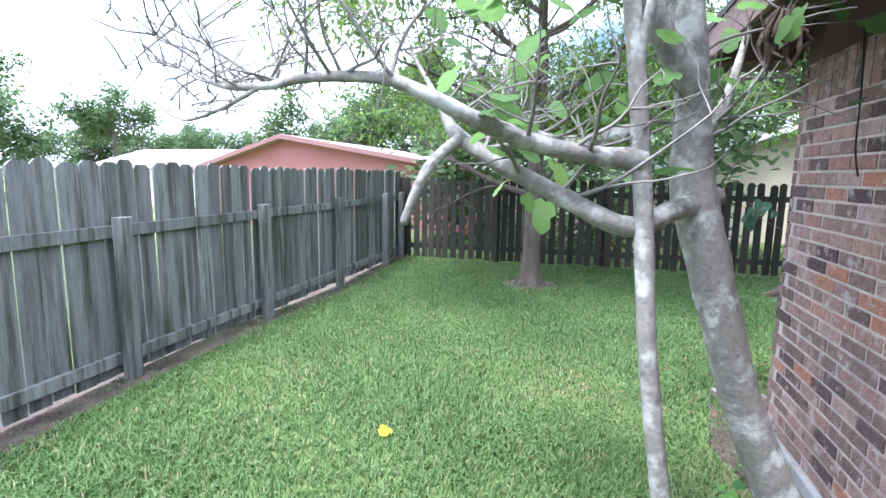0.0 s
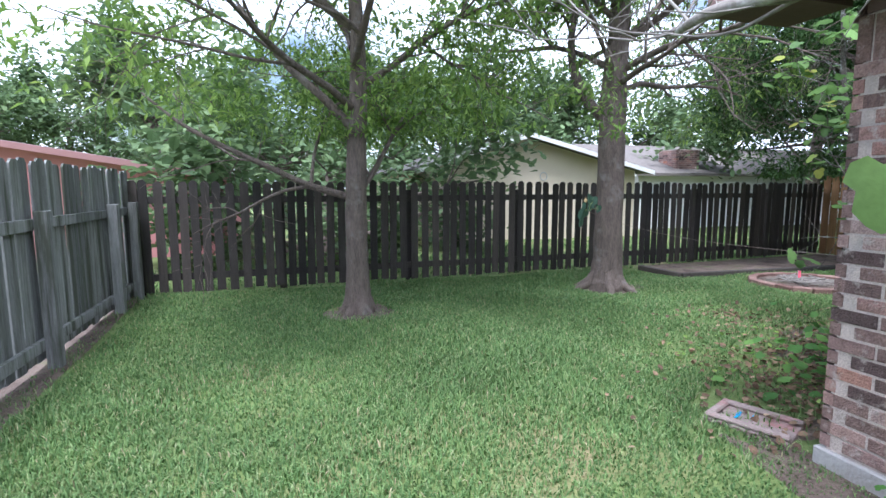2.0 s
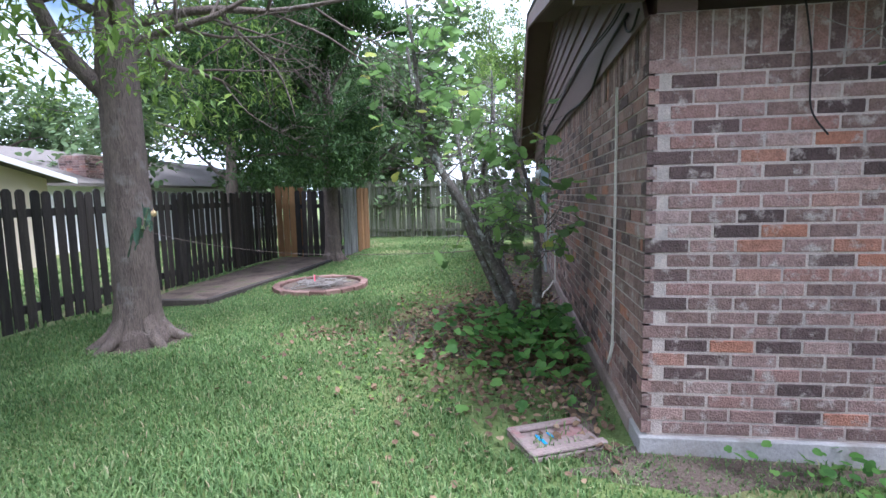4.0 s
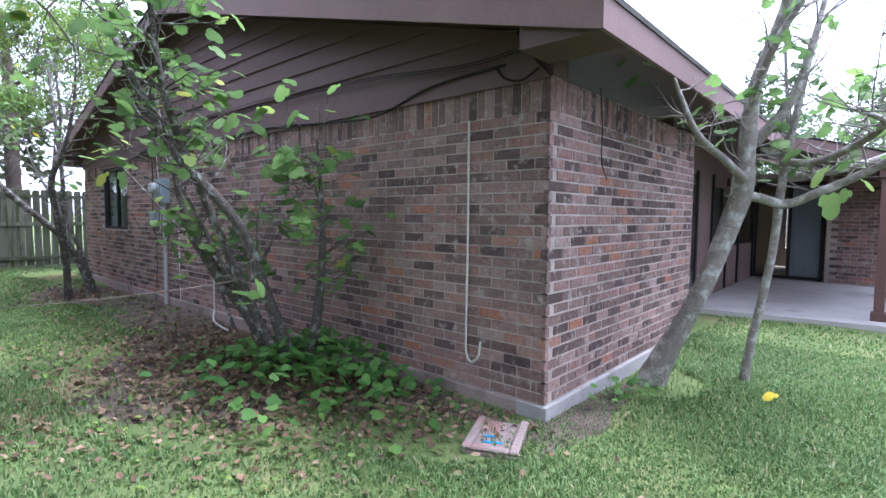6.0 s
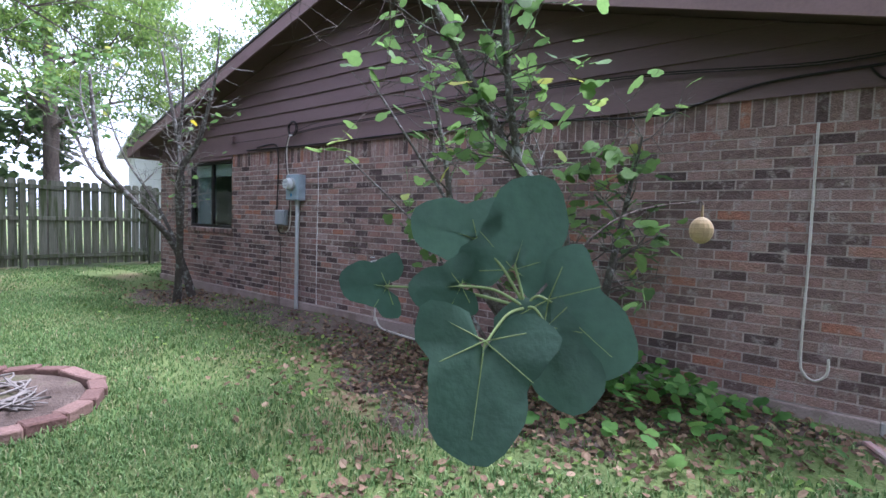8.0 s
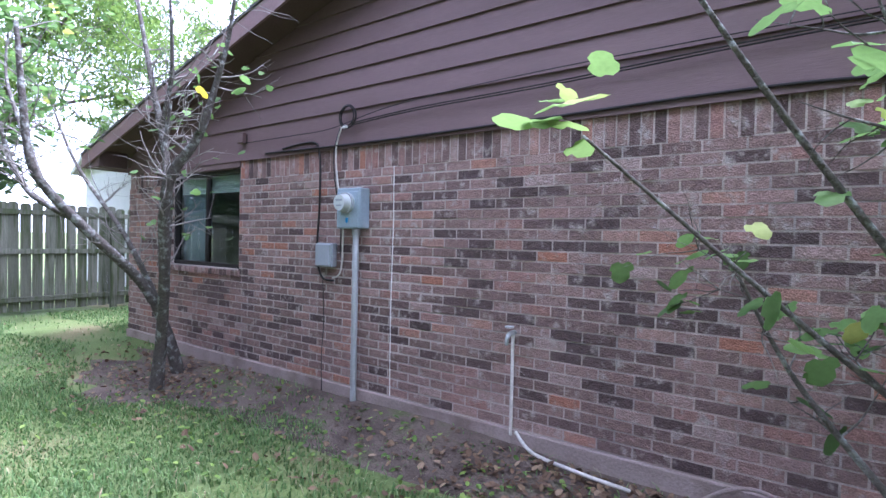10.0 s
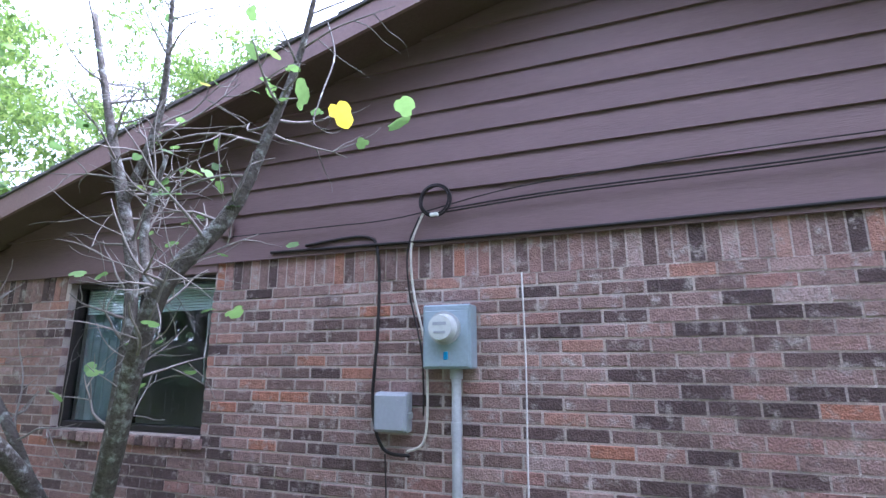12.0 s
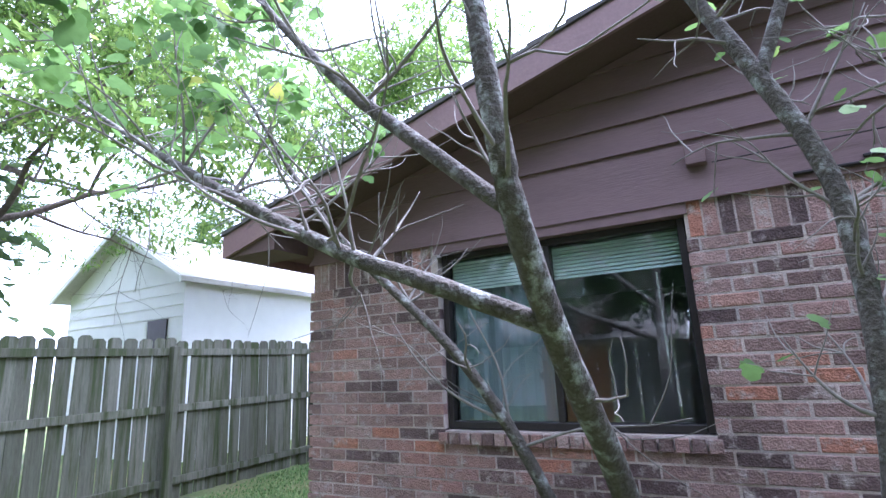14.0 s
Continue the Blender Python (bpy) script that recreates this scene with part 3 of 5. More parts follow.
# ---- roof ----
roof = empty("roof", label="low gabled roof with dark shingles and brown boards", category="roof", kind="structure")
RX, RZ = GX / 2, EAVE_Z + SLOPE * (GX / 2 - EAVE_X)
RY0, RY1 = -9.6, 0.34
for s in (0, 1):
    def fx(x, s=s):
        return x if s == 0 else GX - x
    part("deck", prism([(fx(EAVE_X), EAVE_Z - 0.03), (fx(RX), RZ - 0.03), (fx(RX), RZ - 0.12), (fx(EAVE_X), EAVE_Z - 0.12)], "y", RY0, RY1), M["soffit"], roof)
    bm = bmesh.new()
    n = 26
    for k in range(n):
        xa, xb = EAVE_X - 0.03 + (RX - EAVE_X + 0.03) * k / n, EAVE_X - 0.03 + (RX - EAVE_X + 0.03) * (k + 1) / n
        za, zb = EAVE_Z + SLOPE * (xa - EAVE_X), EAVE_Z + SLOPE * (xb - EAVE_X)
        prism([(fx(xa), za - 0.028), (fx(xb), zb - 0.028), (fx(xb), zb - 0.012), (fx(xa), za + 0.004)], "y", RY0 - 0.02, RY1 + 0.035, bm)
    part("shingles", bm, M["shingle"], roof)
    part("rake_board", prism([(fx(EAVE_X), EAVE_Z - 0.032), (fx(RX), RZ - 0.032), (fx(RX), RZ - 0.19), (fx(EAVE_X), EAVE_Z - 0.19)], "y", RY1, RY1 + 0.022), M["trim"], roof)
    part("fascia", prism([(fx(EAVE_X - 0.022), EAVE_Z - 0.036), (fx(EAVE_X), EAVE_Z - 0.032), (fx(EAVE_X), EAVE_Z - 0.19), (fx(EAVE_X - 0.022), EAVE_Z - 0.19)], "y", -5.0 if s == 0 else RY0, RY1 + 0.022), M["trim"], roof)
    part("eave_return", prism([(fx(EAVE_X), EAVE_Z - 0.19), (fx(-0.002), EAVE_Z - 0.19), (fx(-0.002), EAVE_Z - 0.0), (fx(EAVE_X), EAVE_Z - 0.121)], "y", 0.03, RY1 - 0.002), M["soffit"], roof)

# ---- covered patio ----
slab = tagged(part("patio_slab", prism([(0.55, -9.2), (0.5, -4.5), (-2.05, -4.85), (-2.1, -9.2)], "z", -0.2, 0.045), M["concrete"]), "pale concrete patio slab with worn edges", "patio", kind="structure")
patio_wall = empty("wall_patio", label="brown panelled patio wall with glazed doors", category="wall", kind="structure")
bm = bmesh.new()
bbox(0.55, 0.7, -5.9, -2.9, -0.2, 2.3, bm=bm)
bbox(0.55, 0.7, -9.2, -5.9, -0.2, 0.75, bm=bm), bbox(0.55, 0.7, -9.2, -5.9, 1.75, 2.3, bm=bm)
bbox(0.21, 0.7, -3.0, -2.902, -0.2, 2.3, bm=bm)
bbox(0.55, 2.0, -9.32, -9.2, -0.2, 2.3, bm=bm)
part("panel", bm, M["brown_panel"], patio_wall)
bm = bmesh.new()
for y in (-3.15, -4.1, -5.1, -5.95, -6.9, -7.8, -9.15):
    bbox(0.515, 0.548, y - 0.03, y + 0.03, 0.06, 1.9, bm=bm)
part("stile", bm, M["frame_dark"], patio_wall)
g = part("pane", bbox(0.535, 0.54, -5.05, -3.2, 0.1, 1.85), M["glass"], patio_wall)
g = part("pane", bbox(0.535, 0.54, -9.1, -6.0, 0.8, 1.72), M["glass"], patio_wall)
slider = empty("door_1", label="sliding glass patio door, half open", category="door", kind="structure")
DX0, DX1, DY = -0.62, 0.52, -9.2
for x0, x1, z0, z1 in ((DX0, DX0 + 0.06, 0.06, 1.95), (DX1 - 0.05, DX1, 0.06, 1.95), (DX0 + 0.06, DX1 - 0.05, 1.88, 1.95), (DX0 + 0.06, DX1 - 0.05, 0.06, 0.12), (-0.1, -0.04, 0.12, 1.88)):
    part("door_frame", bbox(x0, x1, DY - 0.05, DY + 0.02, z0, z1, 0.004), M["frame_dark"], slider)
part("pane", bbox(DX0 + 0.06, -0.1, DY - 0.02, DY - 0.01, 0.12, 1.88), M["curtain"], slider, "frosted pale door panel")
part("pane", bbox(-0.04, DX1 - 0.05, DY - 0.03, DY - 0.02, 0.12, 1.88), M["clear"], slider)
part("door_handle", bbox(-0.08, -0.06, DY + 0.02, DY + 0.05, 0.95, 1.15, 0.004), M["frame_dark"], slider)
back_room = empty("wall_back_room", label="plain room behind the patio door with a far window", category="room", kind="structure")
bm = bmesh.new()
for b in ((-1.6, 0.05, -12.6, -12.5, 0, 2.1), (0.4, 2.0, -12.6, -12.5, 0, 2.1), (0.05, 0.4, -12.6, -12.5, 0, 0.5), (0.05, 0.4, -12.6, -12.5, 1.6, 2.1),
          (-1.7, -1.6, -12.6, -9.32, 0, 2.1), (2.0, 2.1, -12.6, -9.2, 0, 2.1), (-1.6, 2.0, -12.5, -9.25, 0, 0.05), (-1.6, 2.0, -12.5, -9.25, 2.05, 2.12)):
    bbox(*b, bm=bm)
part("room_shell", bm, M["tan_wall"], back_room)
pillar = empty("wall_pillar", label="brick pier beside the patio door", category="wall", kind="structure")
rows = []
for k in range(29):
    for j in range(4):
        rows.append((-0.82 - 0.203 * j - (0.1 if k % 2 else 0), -9.12, 0.06 + CO * (k + 0.5), 0.0965, 0.05, 0.029))
joined_bricks("bricks", rows, pillar)
part("mortar", bbox(-1.6, -0.66, -9.32, -9.08, 0, 2.05), M["mortar"], pillar)
part("backing", bbox(-4.0, -1.6, -9.5, -9.3, 0, 0.01), M["mortar"], pillar)

patio_roof = empty("patio_roof", label="sloping brown patio roof beside the house", category="roof", kind="structure")
ro = [(0.9, 2.62), (0.3, 2.55), (-2.2, 1.76), (-2.2, 1.66), (0.3, 2.43), (0.9, 2.48)]
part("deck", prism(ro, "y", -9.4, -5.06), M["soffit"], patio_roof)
part("shingles", prism([(0.9, 2.634), (0.3, 2.564), (-2.23, 1.772), (-2.23, 1.762), (0.3, 2.552), (0.9, 2.622)], "y", -9.45, -5.0), M["shingle"], patio_roof)
part("fascia", prism([(0.8, 2.6), (0.3, 2.545), (-2.21, 1.755), (-2.21, 1.6), (0.3, 2.38), (0.8, 2.43)], "y", -5.058, -5.025), M["trim"], patio_roof)
part("beam", bbox(-1.55, -1.4, -9.0, -5.07, 1.72, 1.86), M["post_wood"], patio_roof)
lamp = empty("patio_light", (-0.15, -6.2, 2.27), "white rectangular fitting under the patio roof", "light fitting")
part("body", bbox(-0.09, 0.09, -0.3, 0.3, -0.05, 0.0, 0.01), M["white_paint"], lamp)

post = empty("patio_post", (-1.47, -5.15, 0.045), "brown painted wooden patio post on a metal shoe", "post", "patio posts")
part("shaft", bbox(-0.05, 0.05, -0.05, 0.05, 0.0, 1.67, 0.006), M["post_wood"], post)
part("shoe", bbox(-0.075, 0.075, -0.075, 0.075, 0.0, 0.1, 0.006), M["post_wood"], post)
copy_thing(post, pose(-1.47, -7.6, 0.045))
rail = tagged(part("patio_rail", bbox(-1.52, -1.42, -7.54, -5.21, 0.72, 0.9, 0.006), M["post_wood"]), "brown wooden rail between the patio posts", "rail")


# ---- fences ----
def picket_data(name, w, h, material, dog=0.03):
    me = bpy.data.meshes.new(name)
    bm = prism([(-w / 2, 0), (w / 2, 0), (w / 2, h - dog), (w / 2 - dog, h), (-w / 2 + dog, h), (-w / 2, h - dog)], "y", -0.008, 0.008)
    bm.to_mesh(me)
    bm.free()
    me.materials.append(material)
    return me


def fence(label, p0, p1, height, w, gap, wood, rails, rail_side, posts, post_h, post_w=0.09, rail_h=0.085):
    """Pickets on rails and posts between two ground points. rail_side: +1 puts rails and posts to the left of the way p0 to p1."""
    a, b = Vector((*p0, 0)), Vector((*p1, 0))
    way = (b - a).normalized()
    length = (b - a).length
    yaw = math.degrees(math.atan2(way.y, way.x))
    fe = empty("fence", label=label, category="fence", kind="structure")
    fe.matrix_world = pose(a.x, a.y, 0, 0, 0, yaw)
    datas = [picket_data("picket", w * s, height + d, M[wood]) for s, d in ((1, 0), (0.97, 0.012), (1.02, -0.012))]
    u = w / 2
    while u < length:
        ob = new("picket", R.choice(datas))
        ob.parent = fe
        ob.matrix_basis = pose(u, R.uniform(-0.004, 0.004), 0.03 + R.uniform(-0.012, 0.012), R.uniform(-0.5, 0.5), R.uniform(-0.7, 0.7), R.uniform(-1.5, 1.5))
        u += w + gap * R.uniform(0.35, 1.6)
    for z in rails:
        k = 0.0
        while k < length:
            e = min(k + 2.44, length)
            part("rail", bbox(k + 0.002, e - 0.002, 0.012 * rail_side, 0.05 * rail_side, z - rail_h / 2, z + rail_h / 2, 0.003), M[wood], fe)
            k = e
    for u in posts:
        part("post", bbox(u - post_w / 2, u + post_w / 2, 0.052 * rail_side, (0.052 + post_w) * rail_side, -0.1, post_h, 0.004), M[wood], fe)
    return fe


FX, FY = -4.2, 5.25
GATE_X = 7.7
fence("weathered grey wooden picket fence with gaps", (FX, -16.0), (FX, FY - 0.02), 1.5, 0.135, 0.011, "grey_wood", (0.16, 1.06), -1,
      [15.57 + 1.6 * k for k in range(-9, 4)] + [21.1], 1.16)
fence("weathered grey wooden back fence", (6.0, -16.0), (FX + 0.05, -16.0), 1.5, 0.135, 0.011, "grey_wood", (0.16, 1.06), -1, [0.4 + 2.4 * k for k in range(4)], 1.45)
fence("blackened wooden picket fence with wide gaps", (FX, FY), (GATE_X, FY + 0.3), 1.38, 0.1, 0.04, "dark_wood", (0.22, 1.18), 1, [0.1] + [1.75 * k for k in range(1, 7)], 1.3)
fence("olive-stained wooden picket fence", (12.9, 6.5), (12.9, -9.0), 1.72, 0.135, 0.016, "olive_wood", (0.22, 0.98, 1.6), -1, [0.6 + 2.3 * k for k in range(7)], 1.66, rail_h=0.08)
fence("reddish brown wooden gate boards", (GATE_X, FY + 0.29), (GATE_X + 0.03, 5.16), 1.5, 0.13, 0.012, "brown_wood", (0.2, 1.1), 1, [0.5], 1.5)
fence("blackened wooden cross fence", (GATE_X + 0.03, 5.13), (GATE_X + 0.05, 4.12), 1.4, 0.105, 0.03, "dark_wood", (0.22, 1.1), 1, [0.6], 1.4)
fence("weathered grey side boards", (GATE_X + 0.09, 4.1), (8.72, 4.08), 1.46, 0.135, 0.01, "grey_wood", (0.22, 1.1), 1, [], 1.4)
fence("reddish brown side boards", (8.72, 4.08), (9.65, 4.06), 1.46, 0.135, 0.01, "brown_wood", (0.22, 1.1), 1, [], 1.4)


# ---- neighbouring houses ----
def gable_house(name, label, x0, x1, y0, y1, eave, ridge, wall_m, roof_m, trim_m, ridge_at=None, along="y", over=0.35):
    """A house whose gable faces the yard; the ridge runs along y (or x)."""
    h = empty(name, ((x0 + x1) / 2, (y0 + y1) / 2, 0), label, "house")
    a0, a1, b0, b1 = (x0, x1, y0, y1) if along == "y" else (y0, y1, x0, x1)
    r = ridge_at if ridge_at is not None else (a0 + a1) / 2

    def put(nm, bm, m):
        ob = part(nm, bm, m, h)
        ob.matrix_parent_inverse = Matrix.Translation(h.location).inverted()
        return ob
    put("wall", prism([(a0, -0.1), (a1, -0.1), (a1, eave), (r, ridge), (a0, eave)], along, b0, b1), wall_m)
    for s, e in ((-1, a0), (1, a1)):
        k = (ridge - eave) / abs(e - r)
        ex, ez = e + s * over, eave - k * over
        put("roof", prism([(r, ridge + 0.01), (ex, ez + 0.01), (ex, ez + 0.1), (r, ridge + 0.1)], along, b0 - over, b1 + over), roof_m)
        for w in (b0 - over - 0.03, b1 + over):
            put("rake_trim", prism([(r, ridge - 0.02), (ex, ez - 0.02), (ex, ez + 0.09), (r, ridge + 0.09)], along, w, w + 0.03), trim_m)
    return h


gable_house("house", "low red painted house with a pale roof", -11.8, -3.6, 9.3, 18, 1.5, 2.38, M["red_wall"], M["pink_roof"], M["red_trim"], ridge_at=-9.0)
gable_house("house", "low house with a faded pink roof", -21.5, -15.2, 14, 20, 1.55, 2.35, M["white_paint"], M["pink_roof"], M["red_trim"], along="x")
tan = gable_house("house", "tan rendered house with white barge boards", 0.9, 6.9, 10.15, 18, 1.78, 2.6, M["tan_wall"], M["shingle"], M["white_paint"], ridge_at=3.5)
gable_house("house", "long low house with a pale shingled roof", 8.5, 21, 12, 19, 1.8, 2.9, M["white_paint"], M["tan_roof"], M["white_paint"], along="x")
white_house = gable_house("house", "white painted brick house with a pale roof", 15.3, 19.0, -14, -2.75, 3.0, 4.05, M["white_paint"], M["pale_roof"], M["white_paint"], ridge_at=17.15, over=0.25)
win = part("window", bbox(15.7, 16.25, -2.745, -2.72, 1.75, 2.3, 0.004), M["frame_dark"], white_house)
win.matrix_parent_inverse = Matrix.Translation(white_house.location).inverted()
for k in range(4):
    lap = part("siding_board", bbox(15.31, 18.99, -2.748, -2.732, 2.32 + 0.2 * k, 2.335 + 0.2 * k), M["white_paint"], white_house)
    lap.matrix_parent_inverse = Matrix.Translation(white_house.location).inverted()
gable_house("house", "grey sided house behind the fence", -15, -5.8, -31, -21, 3.7, 5.6, M["grey_siding"], M["pale_roof"], M["white_paint"], along="x")
chim = empty("chimney", (10.6, 12.6, 0), "brick chimney on the neighbouring house", "chimney")
rows = []
for k in range(38):
    for j in range(4):
        rows.append((-0.3 + 0.203 * j + (0.05 if k % 2 else -0.05), -0.4, CO * (k + 0.5), 0.0965, 0.05, 0.029))
        rows.append((-0.42, -0.3 + 0.203 * j, CO * (k + 0.5), 0.05, 0.0965, 0.029))
joined_bricks("bricks", rows, chim)
part("stack", bbox(-0.41, 0.5, -0.39, 0.5, 0, 2.6), M["mortar"], chim)
ring = tube_part("vent_hoop", [np.array([(4.05 + 0.1 * math.cos(a), 10.12, 1.62 + 0.1 * math.sin(a), 0.012) for a in np.linspace(0, 6.3, 24)])], M["pipe_metal"])
tagged(ring, "metal hoop on the tan house wall", "hoop")


# ---- things fixed to the gable wall ----
meter = empty("electric_meter", (5.82, 0, 1.54), "blue-grey metal meter box with a round glass meter", "electric meter")
part("box", bbox(-0.128, 0.128, 0.0, 0.115, -0.16, 0.16, 0.008), M["meter_metal"], meter)
part("cover_lip", bbox(-0.118, 0.118, 0.1155, 0.122, -0.15, 0.13, 0.004), M["meter_metal"], meter)
bm = bmesh.new()
bmesh.ops.create_cone(bm, cap_ends=True, segments=28, radius1=0.083, radius2=0.08, depth=0.03, matrix=Matrix.Translation((0, 0.137, 0.04)) @ Euler((radians(90), 0, 0)).to_matrix().to_4x4())
part("ring", bm, M["pipe_metal"], meter, "bright metal ring")
bm = bmesh.new()
bmesh.ops.create_cone(bm, cap_ends=True, segments=28, radius1=0.07, radius2=0.06, depth=0.06, matrix=Matrix.Translation((0, 0.182, 0.04)) @ Euler((radians(-90), 0, 0)).to_matrix().to_4x4())
dial = part("dial_face", bm, M["dial"], meter, "round pale meter face")
part("nameplate", bbox(-0.035, 0.035, 0.212, 0.215, 0.05, 0.066), M["grey_plastic"], dial)
part("nameplate", bbox(-0.03, 0.03, 0.212, 0.215, 0.01, 0.022), M["grey_plastic"], dial)
part("seal_tag", bbox(-0.012, 0.012, 0.1225, 0.13, -0.115, -0.075, 0.003), M["blue_paint"], meter, "blue plastic seal")
conduit = empty("conduit", (5.79, 0.05, 0), "grey metal conduit pipe below the meter", "conduit")
tube_part("pipe", [np.array([(0, 0, -0.05, 0.025), (0, 0, 0.6, 0.025), (0, 0, 1.385, 0.025)])], M["pipe_metal"], conduit, 14)
tube_part("coupling", [np.array([(0, 0, 1.06, 0.029), (0, 0, 1.12, 0.029)])], M["pipe_metal"], conduit, 14)
tube_part("coupling", [np.array([(0, 0, 1.33, 0.033), (0, 0, 1.379, 0.033)])], M["pipe_metal"], conduit, 14)
telecom = empty("junction_box", (6.145, 0, 1.16), "grey plastic telephone junction box", "junction box")
part("body", bbox(-0.095, 0.095, 0.0, 0.06, -0.1, 0.1, 0.008), M["grey_plastic"], telecom)
part("lid", bbox(-0.092, 0.092, 0.0605, 0.088, -0.097, 0.097, 0.014), M["grey_plastic"], telecom)
part("latch", bbox(-0.112, -0.0955, 0.03, 0.075, -0.03, 0.0, 0.003), M["grey_plastic"], telecom)
part("groove", bbox(-0.06, 0.06, 0.0885, 0.0905, 0.055, 0.062), M["grey_plastic"], telecom)

cable("power_cable", [(6.75, 0.03, 2.1), (6.35, 0.03, 2.12), (6.26, 0.028, 2.0), (6.25, 0.028, 1.6), (6.27, 0.028, 1.2), (6.2, 0.04, 0.98), (6.05, 0.04, 0.95)], 0.009, M["black_cable"], "black cable drooping down the wall to the junction box")
cable("telephone_cable", [(5.98, 0.04, 2.22), (6.05, 0.035, 2.05), (6.04, 0.03, 1.8), (5.97, 0.03, 1.5), (5.95, 0.04, 1.2), (5.97, 0.045, 1.02), (6.06, 0.04, 0.97)], 0.007, M["white_cable"], "pale grey twin cable hanging beside the meter")
cable("telephone_cable", [(6.0, 0.045, 2.2), (6.07, 0.04, 2.02), (6.06, 0.035, 1.78), (5.985, 0.035, 1.46), (5.97, 0.045, 1.15)], 0.005, M["black_cable"], "thin black cable beside the meter")
cable("ground_wire", [(6.19, 0.03, 0.95), (6.18, 0.022, 0.6), (6.2, 0.022, 0.3), (6.16, 0.05, 0.02)], 0.004, M["black_cable"], "thin dark wire running down the wall")
for dz, y in ((0.0, 0.05), (0.014, 0.056)):
    cable("siding_cable", [(5.86, y, 2.21 + dz), (5.2, y, 2.245 + dz), (4.2, y, 2.26 + dz), (2.8, y, 2.3 + dz), (1.6, y, 2.28 + dz), (0.6, y, 2.2 + dz), (0.04, y, 2.23 + dz)], 0.005, M["black_cable"], "black cable stapled along the siding")
cable("siding_cable", [(7.3, 0.045, 2.2), (6.6, 0.045, 2.2), (6.1, 0.045, 2.21), (5.4, 0.048, 2.31), (4.2, 0.045, 2.36), (2.6, 0.045, 2.36)], 0.0035, M["black_cable"], "thin wire along the siding boards")
cable("soldier_cable", [(7.0, 0.034, 2.075), (5.6, 0.034, 2.06), (4.2, 0.034, 2.07), (3.0, 0.034, 2.08), (2.1, 0.034, 2.02), (1.5, 0.03, 2.0), (0.9, 0.034, 2.13), (0.3, 0.034, 2.16)], 0.009, M["black_cable"], "thick black cable along the top of the bricks")
cable("eave_cable", [(0.36, 0.035, 2.15), (0.3, 0.035, 2.08), (0.18, 0.035, 2.05), (0.06, 0.035, 2.1)], 0.006, M["black_cable"], "black cable looped under the eave")
coil = empty("cable_coil", (5.9, 0.05, 2.28), "coil of black cable hung on the siding", "cable coil")
for r, y in ((0.085, 0.0), (0.092, 0.012), (0.08, 0.022)):
    tube_part("loop", [np.array([(r * math.cos(a), y, r * math.sin(a), 0.006) for a in np.linspace(0, 6.3, 30)])], M["black_cable"], coil, 6)
part("splice", bbox(-0.03, 0.02, 0.03, 0.05, -0.1, -0.08, 0.005), M["white_paint"], coil, "white splice connector")
joint = tagged(tube_part("control_joint", [smooth_line([(5.45, -0.001, 0.1, 0.0045), (5.455, 0.0, 0.8, 0.005), (5.445, 0.0, 1.4, 0.0045), (5.45, -0.001, 1.86, 0.005)], 6)], M["caulk"], None, 6), "white caulked vertical joint in the brickwork", "joint", kind="structure")
faucet = empty("garden_tap", (4.4, 0, 0.72), "weathered garden tap on a pale pipe", "tap")
tube_part("pipe", [np.array([(0, 0.02, -0.66, 0.011), (0, 0.02, 0.0, 0.011)])], M["white_cable"], faucet, 10)
tube_part("spout", [smooth_line([(0, 0.0, 0, 0.016), (0, 0.07, 0, 0.016), (0, 0.1, -0.03, 0.013), (0, 0.105, -0.06, 0.013)], 4)], M["pipe_metal"], faucet, 10)
bm = bmesh.new()
bmesh.ops.create_cone(bm, cap_ends=True, segments=12, radius1=0.03, radius2=0.03, depth=0.01, matrix=Matrix.Translation((0, 0.07, 0.045)))
part("handle", bm, M["pipe_metal"], faucet)
cable("drain_pipe", [(0.585, 0.02, 1.86), (0.585, 0.02, 1.0), (0.59, 0.022, 0.42), (0.565, 0.04, 0.31), (0.51, 0.06, 0.28), (0.455, 0.06, 0.33), (0.45, 0.045, 0.42)], 0.008, M["white_cable"], "cream cable running down the bricks to a hook", "cable")
cable("hose", [(4.35, 0.05, 0.1), (4.2, 0.12, 0.03), (3.9, 0.2, 0.03), (3.6, 0.24, 0.03)], 0.011, M["white_cable"], "pale hose end lying at the foot of the wall", "hose")
cable("hose", [(3.3, 0.16, 0.03), (3.15, 0.1, 0.12), (3.0, 0.08, 0.13), (2.75, 0.12, 0.04)], 0.011, M["block"], "faded brown hose beside the footing", "hose")
cable("wall_wire", [(-0.022, -0.62, 2.1), (-0.022, -0.66, 1.85), (-0.02, -0.67, 1.62), (-0.03, -0.74, 1.5)], 0.004, M["black_cable"], "thin dark wire hanging on the rear brick wall")

